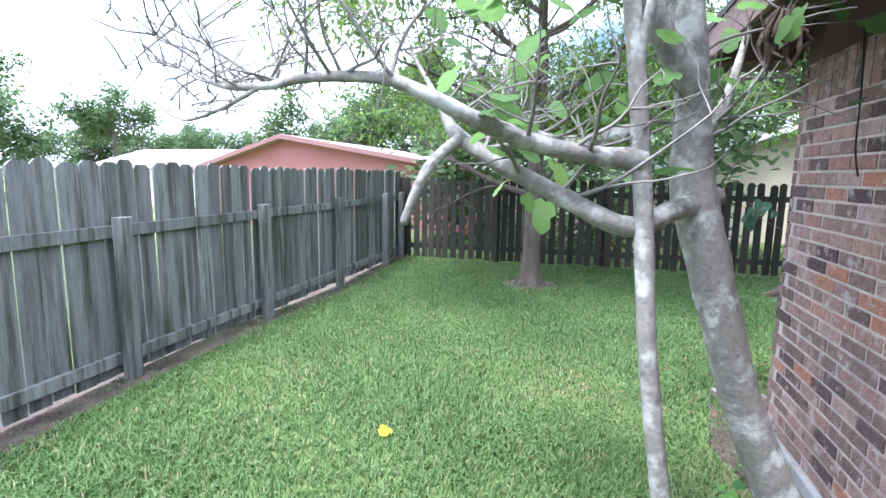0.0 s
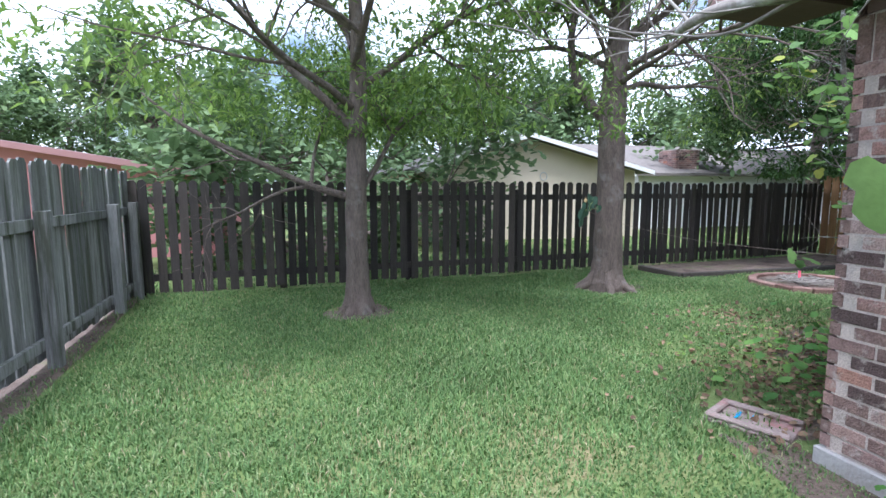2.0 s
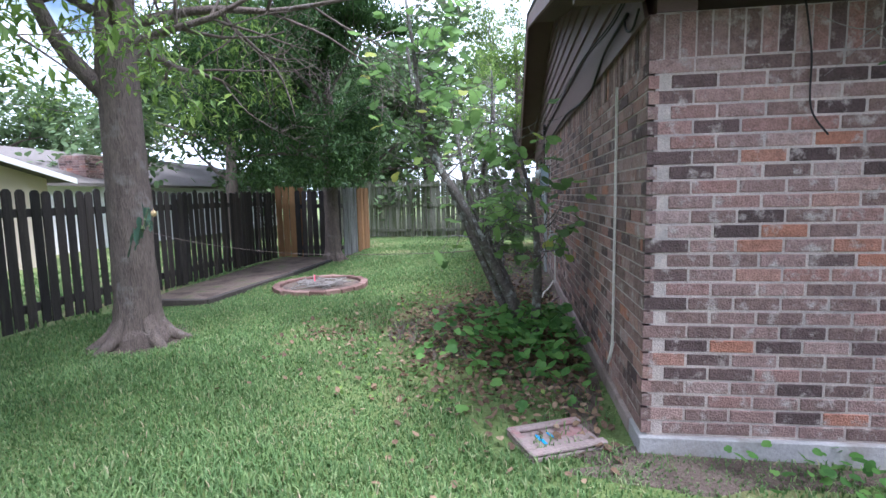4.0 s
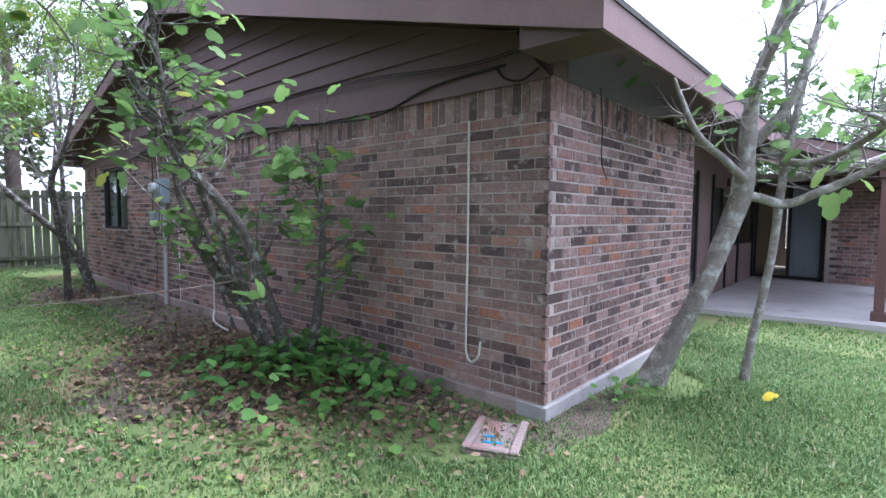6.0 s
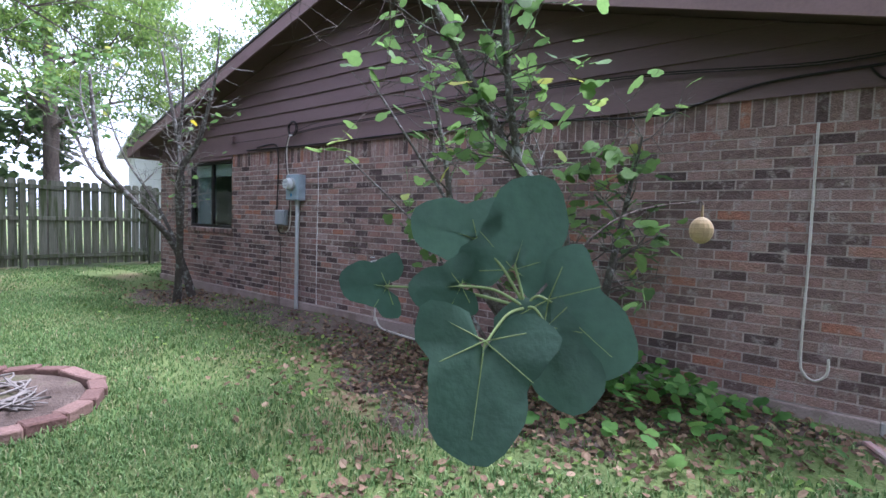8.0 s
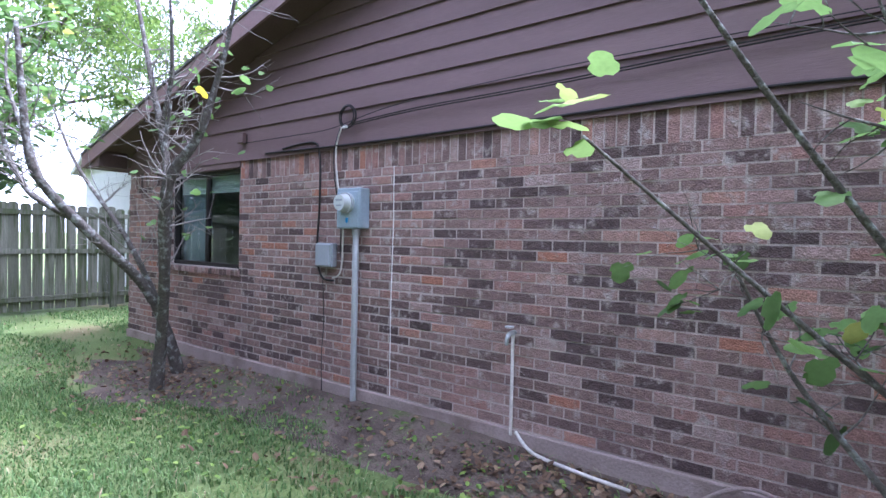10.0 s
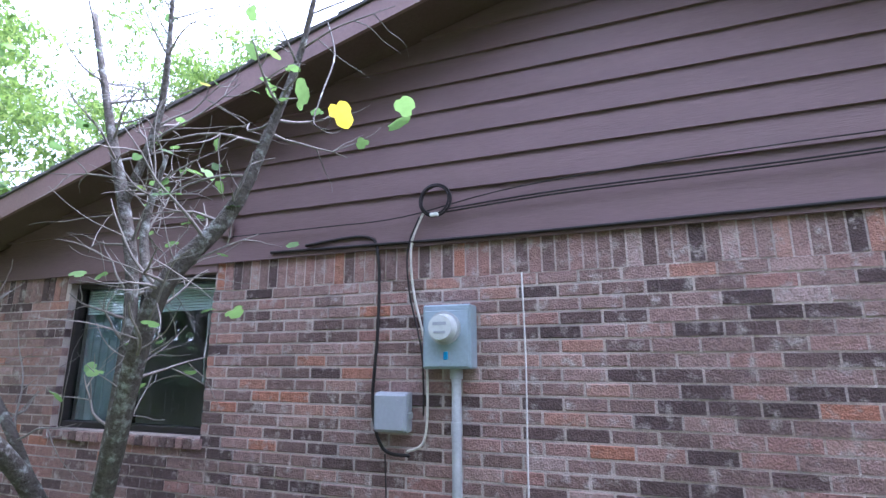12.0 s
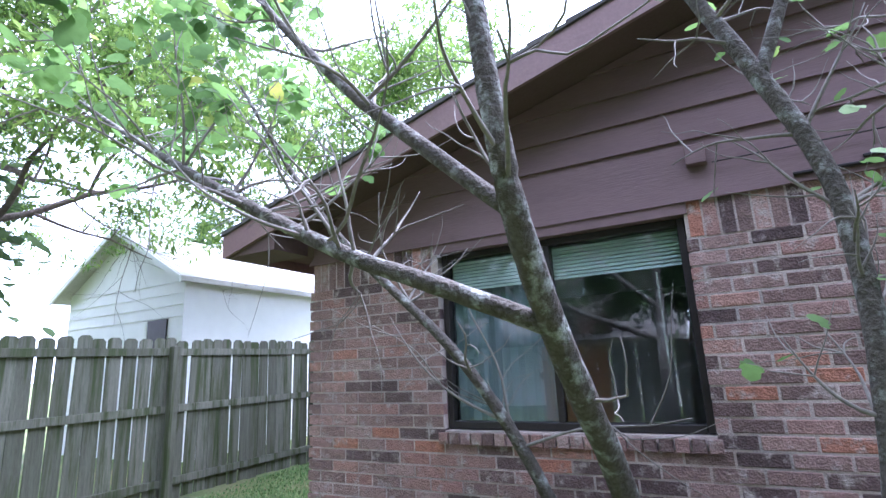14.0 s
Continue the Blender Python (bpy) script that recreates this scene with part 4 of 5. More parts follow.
# ---- splash block by the corner ----
basin = empty("splash_block", (0.06, 0.4, 0.0), "pinkish concrete splash block with blue paint marks", "splash block")
basin.rotation_euler = (0, 0, radians(24))
bm = bmesh.new()
w, l, h = 0.15, 0.21, 0.05
bbox(-w, w, -l, l, 0.0, 0.025, 0.006, bm)
for b in ((-w, -w + 0.05, -l, l), (w - 0.05, w, -l, l), (-w + 0.05, w - 0.05, l - 0.05, l)):
    bbox(*b, 0.026, h, 0.008, bm)
part("trough", bm, M["block"], basin)
for k in range(3):
    x, y = R.uniform(-0.06, 0.06), R.uniform(-0.05, 0.12)
    part("paint_mark", bbox(x - 0.03, x + 0.03, y - 0.008, y + 0.01, 0.0255, 0.03, 0.002), M["blue_paint"], basin, "blue paint mark")

# ---- raised pad beside the fence, ring bed, marker flag ----
pad = empty("ground_pad", (0, 0, 0), "low earth pad edged with old timbers by the fence", "pad", kind="structure")
part("fill", prism([(3.24, 4.37), (7.6, 4.14), (7.6, 5.4), (3.2, 5.2)], "z", -0.1, 0.04), M["soil"], pad)
for a, b in (((3.2, 4.33), (5.4, 4.21)), ((5.4, 4.21), (7.6, 4.1)), ((3.2, 4.33), (3.16, 5.2))):
    d = Vector((b[0] - a[0], b[1] - a[1], 0))
    ob = part("edging", bbox(0, d.length, -0.04, 0.04, -0.05, 0.06, 0.008), M["dark_wood"], pad)
    ob.matrix_basis = pose(a[0], a[1], 0, 0, 0, math.degrees(math.atan2(d.y, d.x)))
bed = empty("brick_ring", (4.35, 3.3, 0), "ring of old bricks round a dead stump bed", "flower bed")
ringbrick = bpy.data.meshes.new("brick")
bm = bbox(-0.1, 0.1, -0.05, 0.05, 0, 0.07, 0.008)
bm.to_mesh(ringbrick)
bm.free()
ringbrick.materials.append(M["ring_brick"])
for k in range(20):
    a = 2 * math.pi * k / 20
    ob = new("brick", ringbrick)
    ob.parent = bed
    ob.matrix_basis = pose(0.66 * math.cos(a), 0.6 * math.sin(a), 0.0, R.uniform(-4, 4), R.uniform(-5, 5), math.degrees(a) + 90 + R.uniform(-9, 9))
part("bed_soil", prism([(0.6 * math.cos(a), 0.54 * math.sin(a)) for a in np.linspace(0, 6.28, 24, endpoint=False)], "z", -0.05, 0.035), M["soil"], bed)
tw = [smooth_line([(R.uniform(-.4, .4), R.uniform(-.35, .35), 0.04, 0.008), (R.uniform(-.4, .4), R.uniform(-.35, .35), 0.09, 0.007), (R.uniform(-.4, .4), R.uniform(-.35, .35), 0.05, 0.004)], 4) for _ in range(26)]
for ln in tw:
    tube_part("dead_twig", [ln], M["twig"], bed, 5)
flag = empty("marker_flag", (4.32, 3.4, 0.03), "small pink marker flag in the brick ring", "marker flag")
tube_part("wire", [np.array([(0, 0, 0, 0.003), (0, 0, 0.16, 0.003)])], M["pipe_metal"], flag, 5)
part("cloth", prism([(0, 0.05), (0.06, 0.06), (0.05, 0.15), (0, 0.16)], "y", -0.003, 0.003), M["pink"], flag, "pink plastic flag")


# ---- trees ----
def rooted(lines, bad, roots):
    """The branches that are not bad and still hang on a root or on a kept branch."""
    kept, pool = [], [np.asarray(q)[:, :3] for q in roots]
    for q in lines:
        if not bad(q).any() and min(np.linalg.norm(p - q[0, :3], axis=1).min() for p in pool) < 0.03:
            kept.append(q)
            pool.append(q[:, :3])
    return kept


def near_lines(tips, lines):
    """The tips that lie on one of the lines."""
    if not lines:
        return []
    at = np.concatenate([q[:, :3] for q in lines])
    return [p for p in tips if np.abs(at - np.array(p)).sum(1).min() < 0.03]

def shade_tree(label, x, y, trunk_r, fork_z, limbs, leaf_n, seed, leaf_m="leaf", lean=(0, 0), bark="bark", clip=None, leaf_size=0.075, open_y=None, low_clear=None):
    """A yard tree: flared rooted trunk, rising limbs, and a crown of small narrow leaflets."""
    global rng
    rng = np.random.default_rng(seed)
    tr = empty("tree", (x, y, 0), label, "tree", "yard trees")
    main = [(0, 0, -0.1, trunk_r * 1.75), (0, 0, 0.06, trunk_r * 1.5), (lean[0] * 0.15, lean[1] * 0.15, 0.3, trunk_r * 1.12), (lean[0] * 0.5, lean[1] * 0.5, fork_z * 0.55, trunk_r), (lean[0], lean[1], fork_z, trunk_r * 0.95),
            (lean[0] * 1.2 + 0.05, lean[1] * 1.2, fork_z + 1.3, trunk_r * 0.7), (lean[0] * 1.3, lean[1] * 1.3 + 0.1, fork_z + 2.8, trunk_r * 0.4)]
    lines = [smooth_line(main, 6)]
    for k in range(6):
        a = k * 1.05 + rng.uniform(-0.3, 0.3)
        q = trunk_r
        lines.append(smooth_line([(q * 0.4 * math.cos(a), q * 0.4 * math.sin(a), 0.32, q * 0.45), (q * 1.25 * math.cos(a), q * 1.25 * math.sin(a), 0.08, q * 0.38), (q * 2.4 * math.cos(a), q * 2.4 * math.sin(a), -0.03, q * 0.2)], 4))
    tube_part("trunk", lines, M[bark], tr, 14, 0.035)
    tips = []
    for z, a, up, ln, r in limbs:
        br = []
        grow((0, 0, z), (math.cos(a), math.sin(a), up), ln, r, 3, br, tips, 0.8, 0.04, 4)
        if low_clear is not None:
            br = rooted(br, lambda q: (q[:, 1] + y < low_clear) & (q[:, 2] < 2.9), [[(0, 0, z)]])
        if br:
            tube_part("limb", br, M[bark], tr, 6)
    tips = np.array(tips)
    # leaves hang in loose sprays with gaps between them
    pick = tips[rng.integers(0, len(tips), leaf_n // 22)] + rng.normal(0, 0.12, (leaf_n // 22, 3))
    at = np.repeat(pick, 22, 0) + rng.normal(0, 1, (len(pick) * 22, 3)) * (0.13, 0.13, 0.055)
    if clip is not None:
        at = at[at[:, 2] > clip]
    if open_y is not None:
        at = at[(at[:, 1] + y > open_y) | (at[:, 2] > 4.2)]
    leaf_cloud("crown", at, 0, leaf_size, M[leaf_m], tr, "narrow", 0.45)
    return tr


shade_tree("tall shade tree with grey-brown bark and feathery leaves", -1.7, 3.58, 0.112, 1.3,
           [(1.22, 3.25, 0.3, 2.3, 0.045), (1.25, 0.55, 0.9, 1.3, 0.035), (1.9, 2.75, 1.1, 2.2, 0.055), (2.1, 4.0, 0.35, 2.3, 0.04), (2.3, 0.3, 0.5, 2.2, 0.045), (2.5, 4.9, 0.4, 2.2, 0.045), (2.7, 1.6, 0.6, 2.3, 0.045),
            (2.9, 3.4, 0.5, 2.5, 0.045), (3.2, 5.6, 0.4, 2.2, 0.04), (3.5, 2.4, 0.7, 2.2, 0.04), (3.8, 0.8, 0.7, 2.0, 0.035)],
           37000, 3, clip=1.85, leaf_size=0.1)
shade_tree("tall shade tree with dark bark forking high up", 1.66, 4.0, 0.172, 2.4,
           [(2.1, 2.45, 1.0, 2.4, 0.085), (2.75, 5.45, 0.35, 2.2, 0.05), (2.5, 0.2, 0.3, 2.2, 0.045), (2.6, 4.6, 0.4, 1.5, 0.045), (2.8, 2.2, 0.6, 2.4, 0.05), (3.0, 0.6, 0.5, 2.4, 0.05), (3.1, 5.4, 0.4, 2.2, 0.05), (3.4, 3.6, 0.5, 2.2, 0.04), (3.8, 1.4, 0.7, 2.0, 0.035), (2.7, 3.9, 0.25, 2.0, 0.035)],
           38000, 4, clip=2.05, leaf_size=0.1, open_y=3.7)
shade_tree("dark shade tree beside the side fence", 7.2, 4.14, 0.14, 1.9,
           [(1.6, 3.3, 0.35, 2.4, 0.05), (1.8, 4.5, 0.5, 0.9, 0.04), (2.0, 2.6, 0.4, 2.4, 0.05), (2.3, 0.2, 0.5, 2.0, 0.05), (2.6, 5.4, 0.6, 1.3, 0.05), (2.8, 3.2, 0.5, 2.4, 0.05), (3.2, 3.7, 0.7, 1.6, 0.045), (3.5, 1.2, 0.8, 2.0, 0.04)],
           78000, 5, "leaf_dark", clip=1.5, leaf_size=0.11, open_y=3.3, low_clear=3.5)
shade_tree("tall feathery street tree beyond the front fence", 15.0, 0.3, 0.16, 3.4,
           [(3.0, 3.2, 0.35, 2.8, 0.05), (3.2, 4.3, 0.35, 3.2, 0.05), (3.4, 2.3, 0.35, 2.6, 0.05), (3.7, 0.4, 0.5, 2.4, 0.05), (4.0, 5.2, 0.4, 3.0, 0.05), (4.3, 3.7, 0.5, 3.0, 0.05), (4.6, 4.7, 0.6, 3.0, 0.045), (5.0, 1.5, 0.7, 2.4, 0.04), (5.3, 4.0, 0.7, 2.8, 0.04)],
           42000, 6, clip=3.3, leaf_size=0.12)

shade_tree("leafy tree beyond the house, seen over the roof", 12.4, -5.2, 0.17, 3.2,
           [(2.8, 2.4, 0.4, 2.8, 0.05), (3.0, 3.4, 0.35, 2.6, 0.05), (3.3, 1.2, 0.35, 2.8, 0.05), (3.6, 0.2, 0.5, 2.4, 0.05), (3.9, 2.0, 0.5, 3.0, 0.05), (4.2, 4.4, 0.4, 2.6, 0.05), (4.5, 2.9, 0.6, 2.8, 0.045), (4.9, 1.0, 0.6, 2.6, 0.04), (5.2, 5.4, 0.6, 2.4, 0.04)],
           36000, 8, clip=2.8, leaf_size=0.12)


def stems_tree(name, label, at, stems, twigs, leaf, seed, bark="fig_bark", twig="twig", category="tree", leafy=None, clear=None):
    """A tree of a few bent stems, given by points, with twigs on them and sparse broad leaves."""
    global rng
    rng = np.random.default_rng(seed)
    tr = empty(name, at, label, category)
    off = np.array([*at, 0.0])
    lines = [smooth_line(s, 7) - off for s in stems]
    for k, ln in enumerate(lines):
        tube_part("trunk" if ln[0, 3] > 0.03 else "limb", [ln], M[bark], tr, 12, 0.03)
    br, tips = [], []
    for j, n, length, up in twigs:
        ln = lines[j]
        for _ in range(n):
            i = rng.integers(int(len(ln) * 0.35), len(ln))
            d = rng.normal(0, 1, 3)
            d[2] = abs(d[2]) * 0.4 + up
            grow(ln[i, :3], d, length * rng.uniform(0.5, 1.2), min(ln[i, 3] * 0.4, 0.0075), 1, br, tips, 0.9, up * 0.4, 3)
    if clear:
        br = rooted(br, lambda q: clear(q + off), lines)
        tips = near_lines(tips, br)
    if br:
        tube_part("twig_growth", br, M[twig], tr, 5)["kind"] = "stuff"
    n, size, m, shape = leaf
    if n:
        tips = np.array(tips)
        if leafy:
            tips = tips[leafy(tips + off[:3])]
        pts = tips[rng.integers(0, len(tips), n)] + rng.normal(0, 0.03, (n, 3))
        leaf_cloud("leaves", pts, 0, size, M[m], tr, shape, 0.25)
    return tr


stems_tree("fig_tree", "leaning fig tree with pale blotched bark and few leaves", (-0.2, -1.25, 0), [
    [(-0.2, -1.2, -0.1, 0.125), (-0.25, -1.22, 0.1, 0.1), (-0.38, -1.25, 0.4, 0.074), (-0.53, -1.28, 0.75, 0.066), (-0.68, -1.33, 1.22, 0.068), (-0.74, -1.32, 1.45, 0.072), (-0.76, -1.3, 1.7, 0.056), (-0.8, -1.26, 2.1, 0.044), (-0.96, -1.2, 2.6, 0.030), (-1.06, -1.1, 3.2, 0.015)],
    [(-0.66, -1.27, 1.42, 0.037), (-0.82, -1.45, 1.38, 0.033), (-0.96, -1.6, 1.34, 0.031), (-1.16, -1.62, 1.43, 0.028), (-1.34, -1.62, 1.52, 0.026), (-1.48, -1.58, 1.61, 0.023), (-1.56, -1.5, 1.72, 0.011), (-1.75, -1.25, 1.95, 0.006), (-1.9, -1.0, 2.1, 0.004)],
    [(-1.45, -1.6, 1.6, 0.02), (-1.54, -1.68, 1.5, 0.017), (-1.6, -1.72, 1.34, 0.0135)],
    [(-0.76, -1.25, 1.5, 0.030), (-0.68, -1.05, 1.62, 0.025), (-0.56, -0.85, 1.78, 0.021), (-0.46, -0.7, 2.1, 0.012)],
    [(-0.94, -1.5, 1.62, 0.026), (-1.16, -1.3, 1.6, 0.024), (-1.38, -1.05, 1.68, 0.019), (-1.46, -0.7, 1.72, 0.015), (-1.34, -0.4, 1.75, 0.009)],
    [(-0.78, -1.25, 1.95, 0.033), (-0.91, -1.05, 2.25, 0.026), (-1.16, -0.9, 2.6, 0.015), (-1.46, -0.8, 2.9, 0.009)],
    [(-1.28, -1.8, 1.59, 0.025), (-1.36, -1.88, 1.62, 0.023), (-1.455, -1.95, 1.668, 0.018), (-1.57, -1.96, 1.71, 0.0155), (-1.753, -1.97, 1.717, 0.0135), (-1.885, -1.97, 1.70, 0.011), (-2.02, -1.97, 1.705, 0.008), (-2.15, -1.95, 1.76, 0.0045), (-2.3, -1.93, 1.83, 0.003)],
    [(-1.9, -1.97, 1.70, 0.007), (-2.03, -1.98, 1.64, 0.005), (-2.16, -1.96, 1.62, 0.0035), (-2.26, -1.95, 1.67, 0.0025)],
    [(-0.93, -1.6, 1.53, 0.034), (-1.06, -1.66, 1.54, 0.027), (-1.22, -1.74, 1.57, 0.025), (-1.36, -1.85, 1.62, 0.024)],
    [(-0.78, -1.4, 1.75, 0.04), (-0.92, -1.5, 1.95, 0.036), (-1.02, -1.55, 2.2, 0.03), (-1.1, -1.6, 2.6, 0.018)],
], [(0, 9, 0.5, 0.3), (1, 20, 0.45, 0.2), (4, 16, 0.5, 0.15), (3, 9, 0.4, 0.3), (5, 14, 0.5, 0.3), (2, 2, 0.2, 0.1), (6, 34, 0.36, 0.3), (7, 10, 0.25, 0.15), (8, 8, 0.35, 0.35), (9, 10, 0.4, 0.3)], (130, 0.085, "fig_leaf", "lobed"), 21, clear=lambda p: ((p[:, 0] < -1.5) & (p[:, 1] < -0.9) & (p[:, 2] < 1.58)) | (p[:, 0] < -2.35), leafy=lambda p: ((p[:, 1] < -0.75) | (p[:, 2] > 2.2)) & (p[:, 0] > -1.7))
stems_tree("fig_tree", "slim straight pale-barked fig stem", (-0.8, -1.62, 0), [
    [(-0.74, -1.62, -0.1, 0.041), (-0.78, -1.64, 0.3, 0.030), (-0.88, -1.65, 0.95, 0.027), (-0.93, -1.6, 1.5, 0.027), (-1.01, -1.62, 2.1, 0.022), (-1.16, -1.65, 3.0, 0.012)],
    [(-0.96, -1.6, 1.8, 0.015), (-0.91, -1.7, 2.2, 0.012), (-0.86, -1.75, 2.9, 0.007)],
], [(0, 9, 0.4, 0.4), (1, 5, 0.3, 0.4)], (45, 0.09, "fig_leaf", "lobed"), 22, clear=lambda p: p[:, 2] < 1.45)
SPRIG = (0.804, 3.201, 1.068)
stems_tree("fig_shrub", "dense old fig shrub against the brick wall", (2.0, 0.55, 0), [
    [(1.95, 0.5, -0.05, 0.06), (1.92, 0.6, 0.3, 0.048), (1.85, 0.8, 0.75, 0.04), (1.78, 1.02, 1.2, 0.036), (2.0, 1.28, 1.6, 0.032), (2.2, 1.45, 2.05, 0.024), (2.5, 1.6, 2.7, 0.014)],
    [(2.15, 0.5, -0.05, 0.07), (2.3, 0.65, 0.4, 0.055), (2.5, 0.85, 0.8, 0.045), (2.6, 1.0, 1.15, 0.03), (2.62, 1.1, 1.6, 0.018), (2.7, 1.2, 2.2, 0.01)],
    [(1.85, 0.42, 0.0, 0.05), (1.75, 0.4, 0.5, 0.036), (1.65, 0.42, 1.0, 0.024), (1.55, 0.5, 1.4, 0.015), (1.45, 0.6, 1.75, 0.008)],
    [(2.0, 0.6, 0.1, 0.04), (1.97, 1.0, 1.0, 0.028), (1.97, 1.35, 1.9, 0.022), (1.98, 1.45, 2.6, 0.016), (2.0, 1.55, 3.3, 0.01)],
    [(2.4, 0.75, 0.6, 0.016), (2.9, 0.9, 1.05, 0.01), (3.55, 1.2, 1.68, 0.006)],
    [(2.3, 0.8, 0.7, 0.016), (2.9, 1.0, 1.6, 0.011), (3.3, 1.2, 2.25, 0.007)],
    [(2.5, 0.7, 0.3, 0.016), (2.9, 0.7, 0.8, 0.01), (3.1, 0.8, 1.2, 0.006)],
], [(0, 26, 0.55, 0.25), (1, 30, 0.5, 0.2), (2, 26, 0.4, 0.2), (3, 22, 0.5, 0.3), (6, 8, 0.35, 0.3)], (520, 0.1, "fig_leaf", "lobed"), 23, "dark_bark", "dark_bark")


def broad_leaf(parent, node, base, tip, side, size, material, cup=0.12):
    """One large lobed leaf: an uneven three-lobed blade cupped about its midrib, raised veins, and a green stalk from the node."""
    base, ax, sd = Vector(base), (Vector(tip) - Vector(base)).normalized(), Vector(side)
    sd = (sd - ax * sd.dot(ax)).normalized()
    up = ax.cross(sd)
    bm = bmesh.new()
    n, rings = 40, 4
    mid = bm.verts.new(base + ax * size * 0.1)
    last = None
    for k in range(1, rings + 1):
        ring = []
        for j in range(n):
            a = 2 * math.pi * j / n
            lobe = 0.52 + 0.2 * math.cos(a) + 0.17 * math.cos(3 * a) * (1 if abs(math.sin(a)) > 0.2 or math.cos(a) > 0 else 0.4) + 0.018 * math.sin(11 * a) - (0.26 if math.cos(a) < -0.93 else 0)
            q = size * lobe * k / rings
            u, v = 0.1 * size + q * math.cos(a), q * math.sin(a) * 1.05
            h = cup * abs(v) - 0.22 * cup * u * u / size + 0.03 * size * math.sin(5 * a) * (k / rings) ** 2
            ring.append(bm.verts.new(base + ax * u + sd * v + up * h))
        for j in range(n):
            if last:
                bm.faces.new((last[j], ring[j], ring[(j + 1) % n], last[(j + 1) % n]))
            else:
                bm.faces.new((mid, ring[j], ring[(j + 1) % n]))
        last = ring
    for f in bm.faces:
        f.smooth = True
    blade = part("blade", bm, material, parent)
    veins = []
    for a, ln in ((0, 0.78), (1.0, 0.5), (-1.0, 0.5), (1.9, 0.34), (-1.9, 0.34)):
        pts = []
        for q in np.linspace(0, ln * size, 5):
            u, v = q * math.cos(a) + 0.02 * size, q * math.sin(a)
            pts.append((*(base + ax * u + sd * v + up * (cup * abs(v) - 0.22 * cup * u * u / size + 0.0008)), 0.0011 * (1.1 - q / size)))
        veins.append(np.array(pts))
    tube_part("vein", veins, M["stalk"], blade, 5)
    way = (Vector(node) + base) / 2 + Vector((0, 0, 0.01))
    tube_part("stalk", [smooth_line([(*node, 0.0026), (*way, 0.0022), (*(base + ax * size * 0.06), 0.002)], 5)], M["stalk"], parent, 7)


leaf_sprigs = empty("leaf_sprig", label="broad blue-green fig leaves at a branch end", category="leaves")
for base, tip, side, size in (((0.875, 3.225, 1.165), (0.985, 3.27, 1.2), (0.1, 0.1, 1), 0.115), ((0.825, 3.205, 1.12), (0.8, 3.19, 1.235), (-0.8, -0.55, 0.1), 0.15),
                              ((0.87, 3.27, 1.1), (0.95, 3.33, 1.085), (0.3, 0.2, 1), 0.08), ((0.99, 3.3, 1.088), (1.12, 3.345, 1.095), (0.2, 0.1, 1), 0.088),
                              ((0.815, 3.29, 1.035), (0.805, 3.33, 0.9), (-0.8, -0.55, -0.2), 0.165), ((0.775, 3.19, 1.085), (0.66, 3.16, 0.99), (-0.3, -0.2, 0.9), 0.15),
                              ((0.765, 3.21, 1.05), (0.7, 3.2, 0.93), (0.5, 0.5, -0.4), 0.13)):
    broad_leaf(leaf_sprigs, SPRIG, base, tip, side, size, M["dusky_leaf"])
tube_part("shoot", [smooth_line([(1.85, 0.85, 0.8, 0.006), (1.6, 1.35, 0.8, 0.003), (1.25, 2.2, 0.84, 0.002), (0.98, 2.85, 0.95, 0.002), (*SPRIG, 0.0026)], 6)], M["bark"], leaf_sprigs, 6)
tube_part("shoot", [smooth_line([(*SPRIG, 0.0025), (0.72, 3.09, 1.2, 0.002), (0.63, 2.98, 1.235, 0.0015), (0.62, 2.97, 1.225, 0.0015)], 6)], M["bark"], leaf_sprigs, 6)
rng = np.random.default_rng(41)
sprig = empty("leaf_sprig", (3.6, 1.25, 1.78), "fresh green fig leaves at a thin shoot", "leaves")
for c in rng.normal(0, 0.09, (9, 3)):
    leaf_cloud("leaf", c[None], 0, 0.125, M["fig_leaf_single"], sprig, "lobed", 0.1)
sprig = empty("leaf_sprig", (-1.3, -1.05, 1.5), "large pale green fig leaves hanging from a limb", "leaves")
for c in ((-0.08, -0.1, -0.04), (0.06, 0.14, -0.13), (0.1, -0.03, 0.03), (-0.02, 0.02, -0.1)):
    leaf_cloud("leaf", np.array([c]), 0, 0.115, M["fig_leaf_single"], sprig, "lobed", 1.1)
dead = empty("dead_leaves", (-0.53, -1.342, 1.96), "withered brown leaves hanging from a fig twig", "dead leaves")
tube_part("twig", [smooth_line([(-0.2, 0.03, 0.08, 0.006), (-0.08, 0.02, 0.07, 0.004), (0.0, 0.0, 0.02, 0.003), (0.14, -0.02, 0.03, 0.002)], 5)], M["twig"], dead, 6)
for k in range(13):
    x, y, ln = R.uniform(-0.06, 0.05), R.uniform(-0.04, 0.04), R.uniform(0.07, 0.17)
    d1, d2 = R.uniform(-0.03, 0.03), R.uniform(-0.03, 0.03)
    tube_part("curled_leaf", [smooth_line([(x * 0.4, y * 0.4, 0.03, 0.002), (x, y, -ln * 0.3, 0.009), (x + d1, y + d2, -ln * 0.7, 0.007), (x + d2, y + d1, -ln, 0.002)], 4)], M["withered"], dead, 7, 0.3)
bm = bmesh.new()
bmesh.ops.create_uvsphere(bm, u_segments=14, v_segments=9, radius=0.018, matrix=Matrix.Translation((0.62, 2.97, 1.19)) @ Matrix.Diagonal((1, 1, 1.2, 1)))
bmesh.ops.create_cone(bm, cap_ends=True, segments=8, radius1=0.003, radius2=0.0015, depth=0.03, matrix=Matrix.Translation((0.62, 2.97, 1.215)))
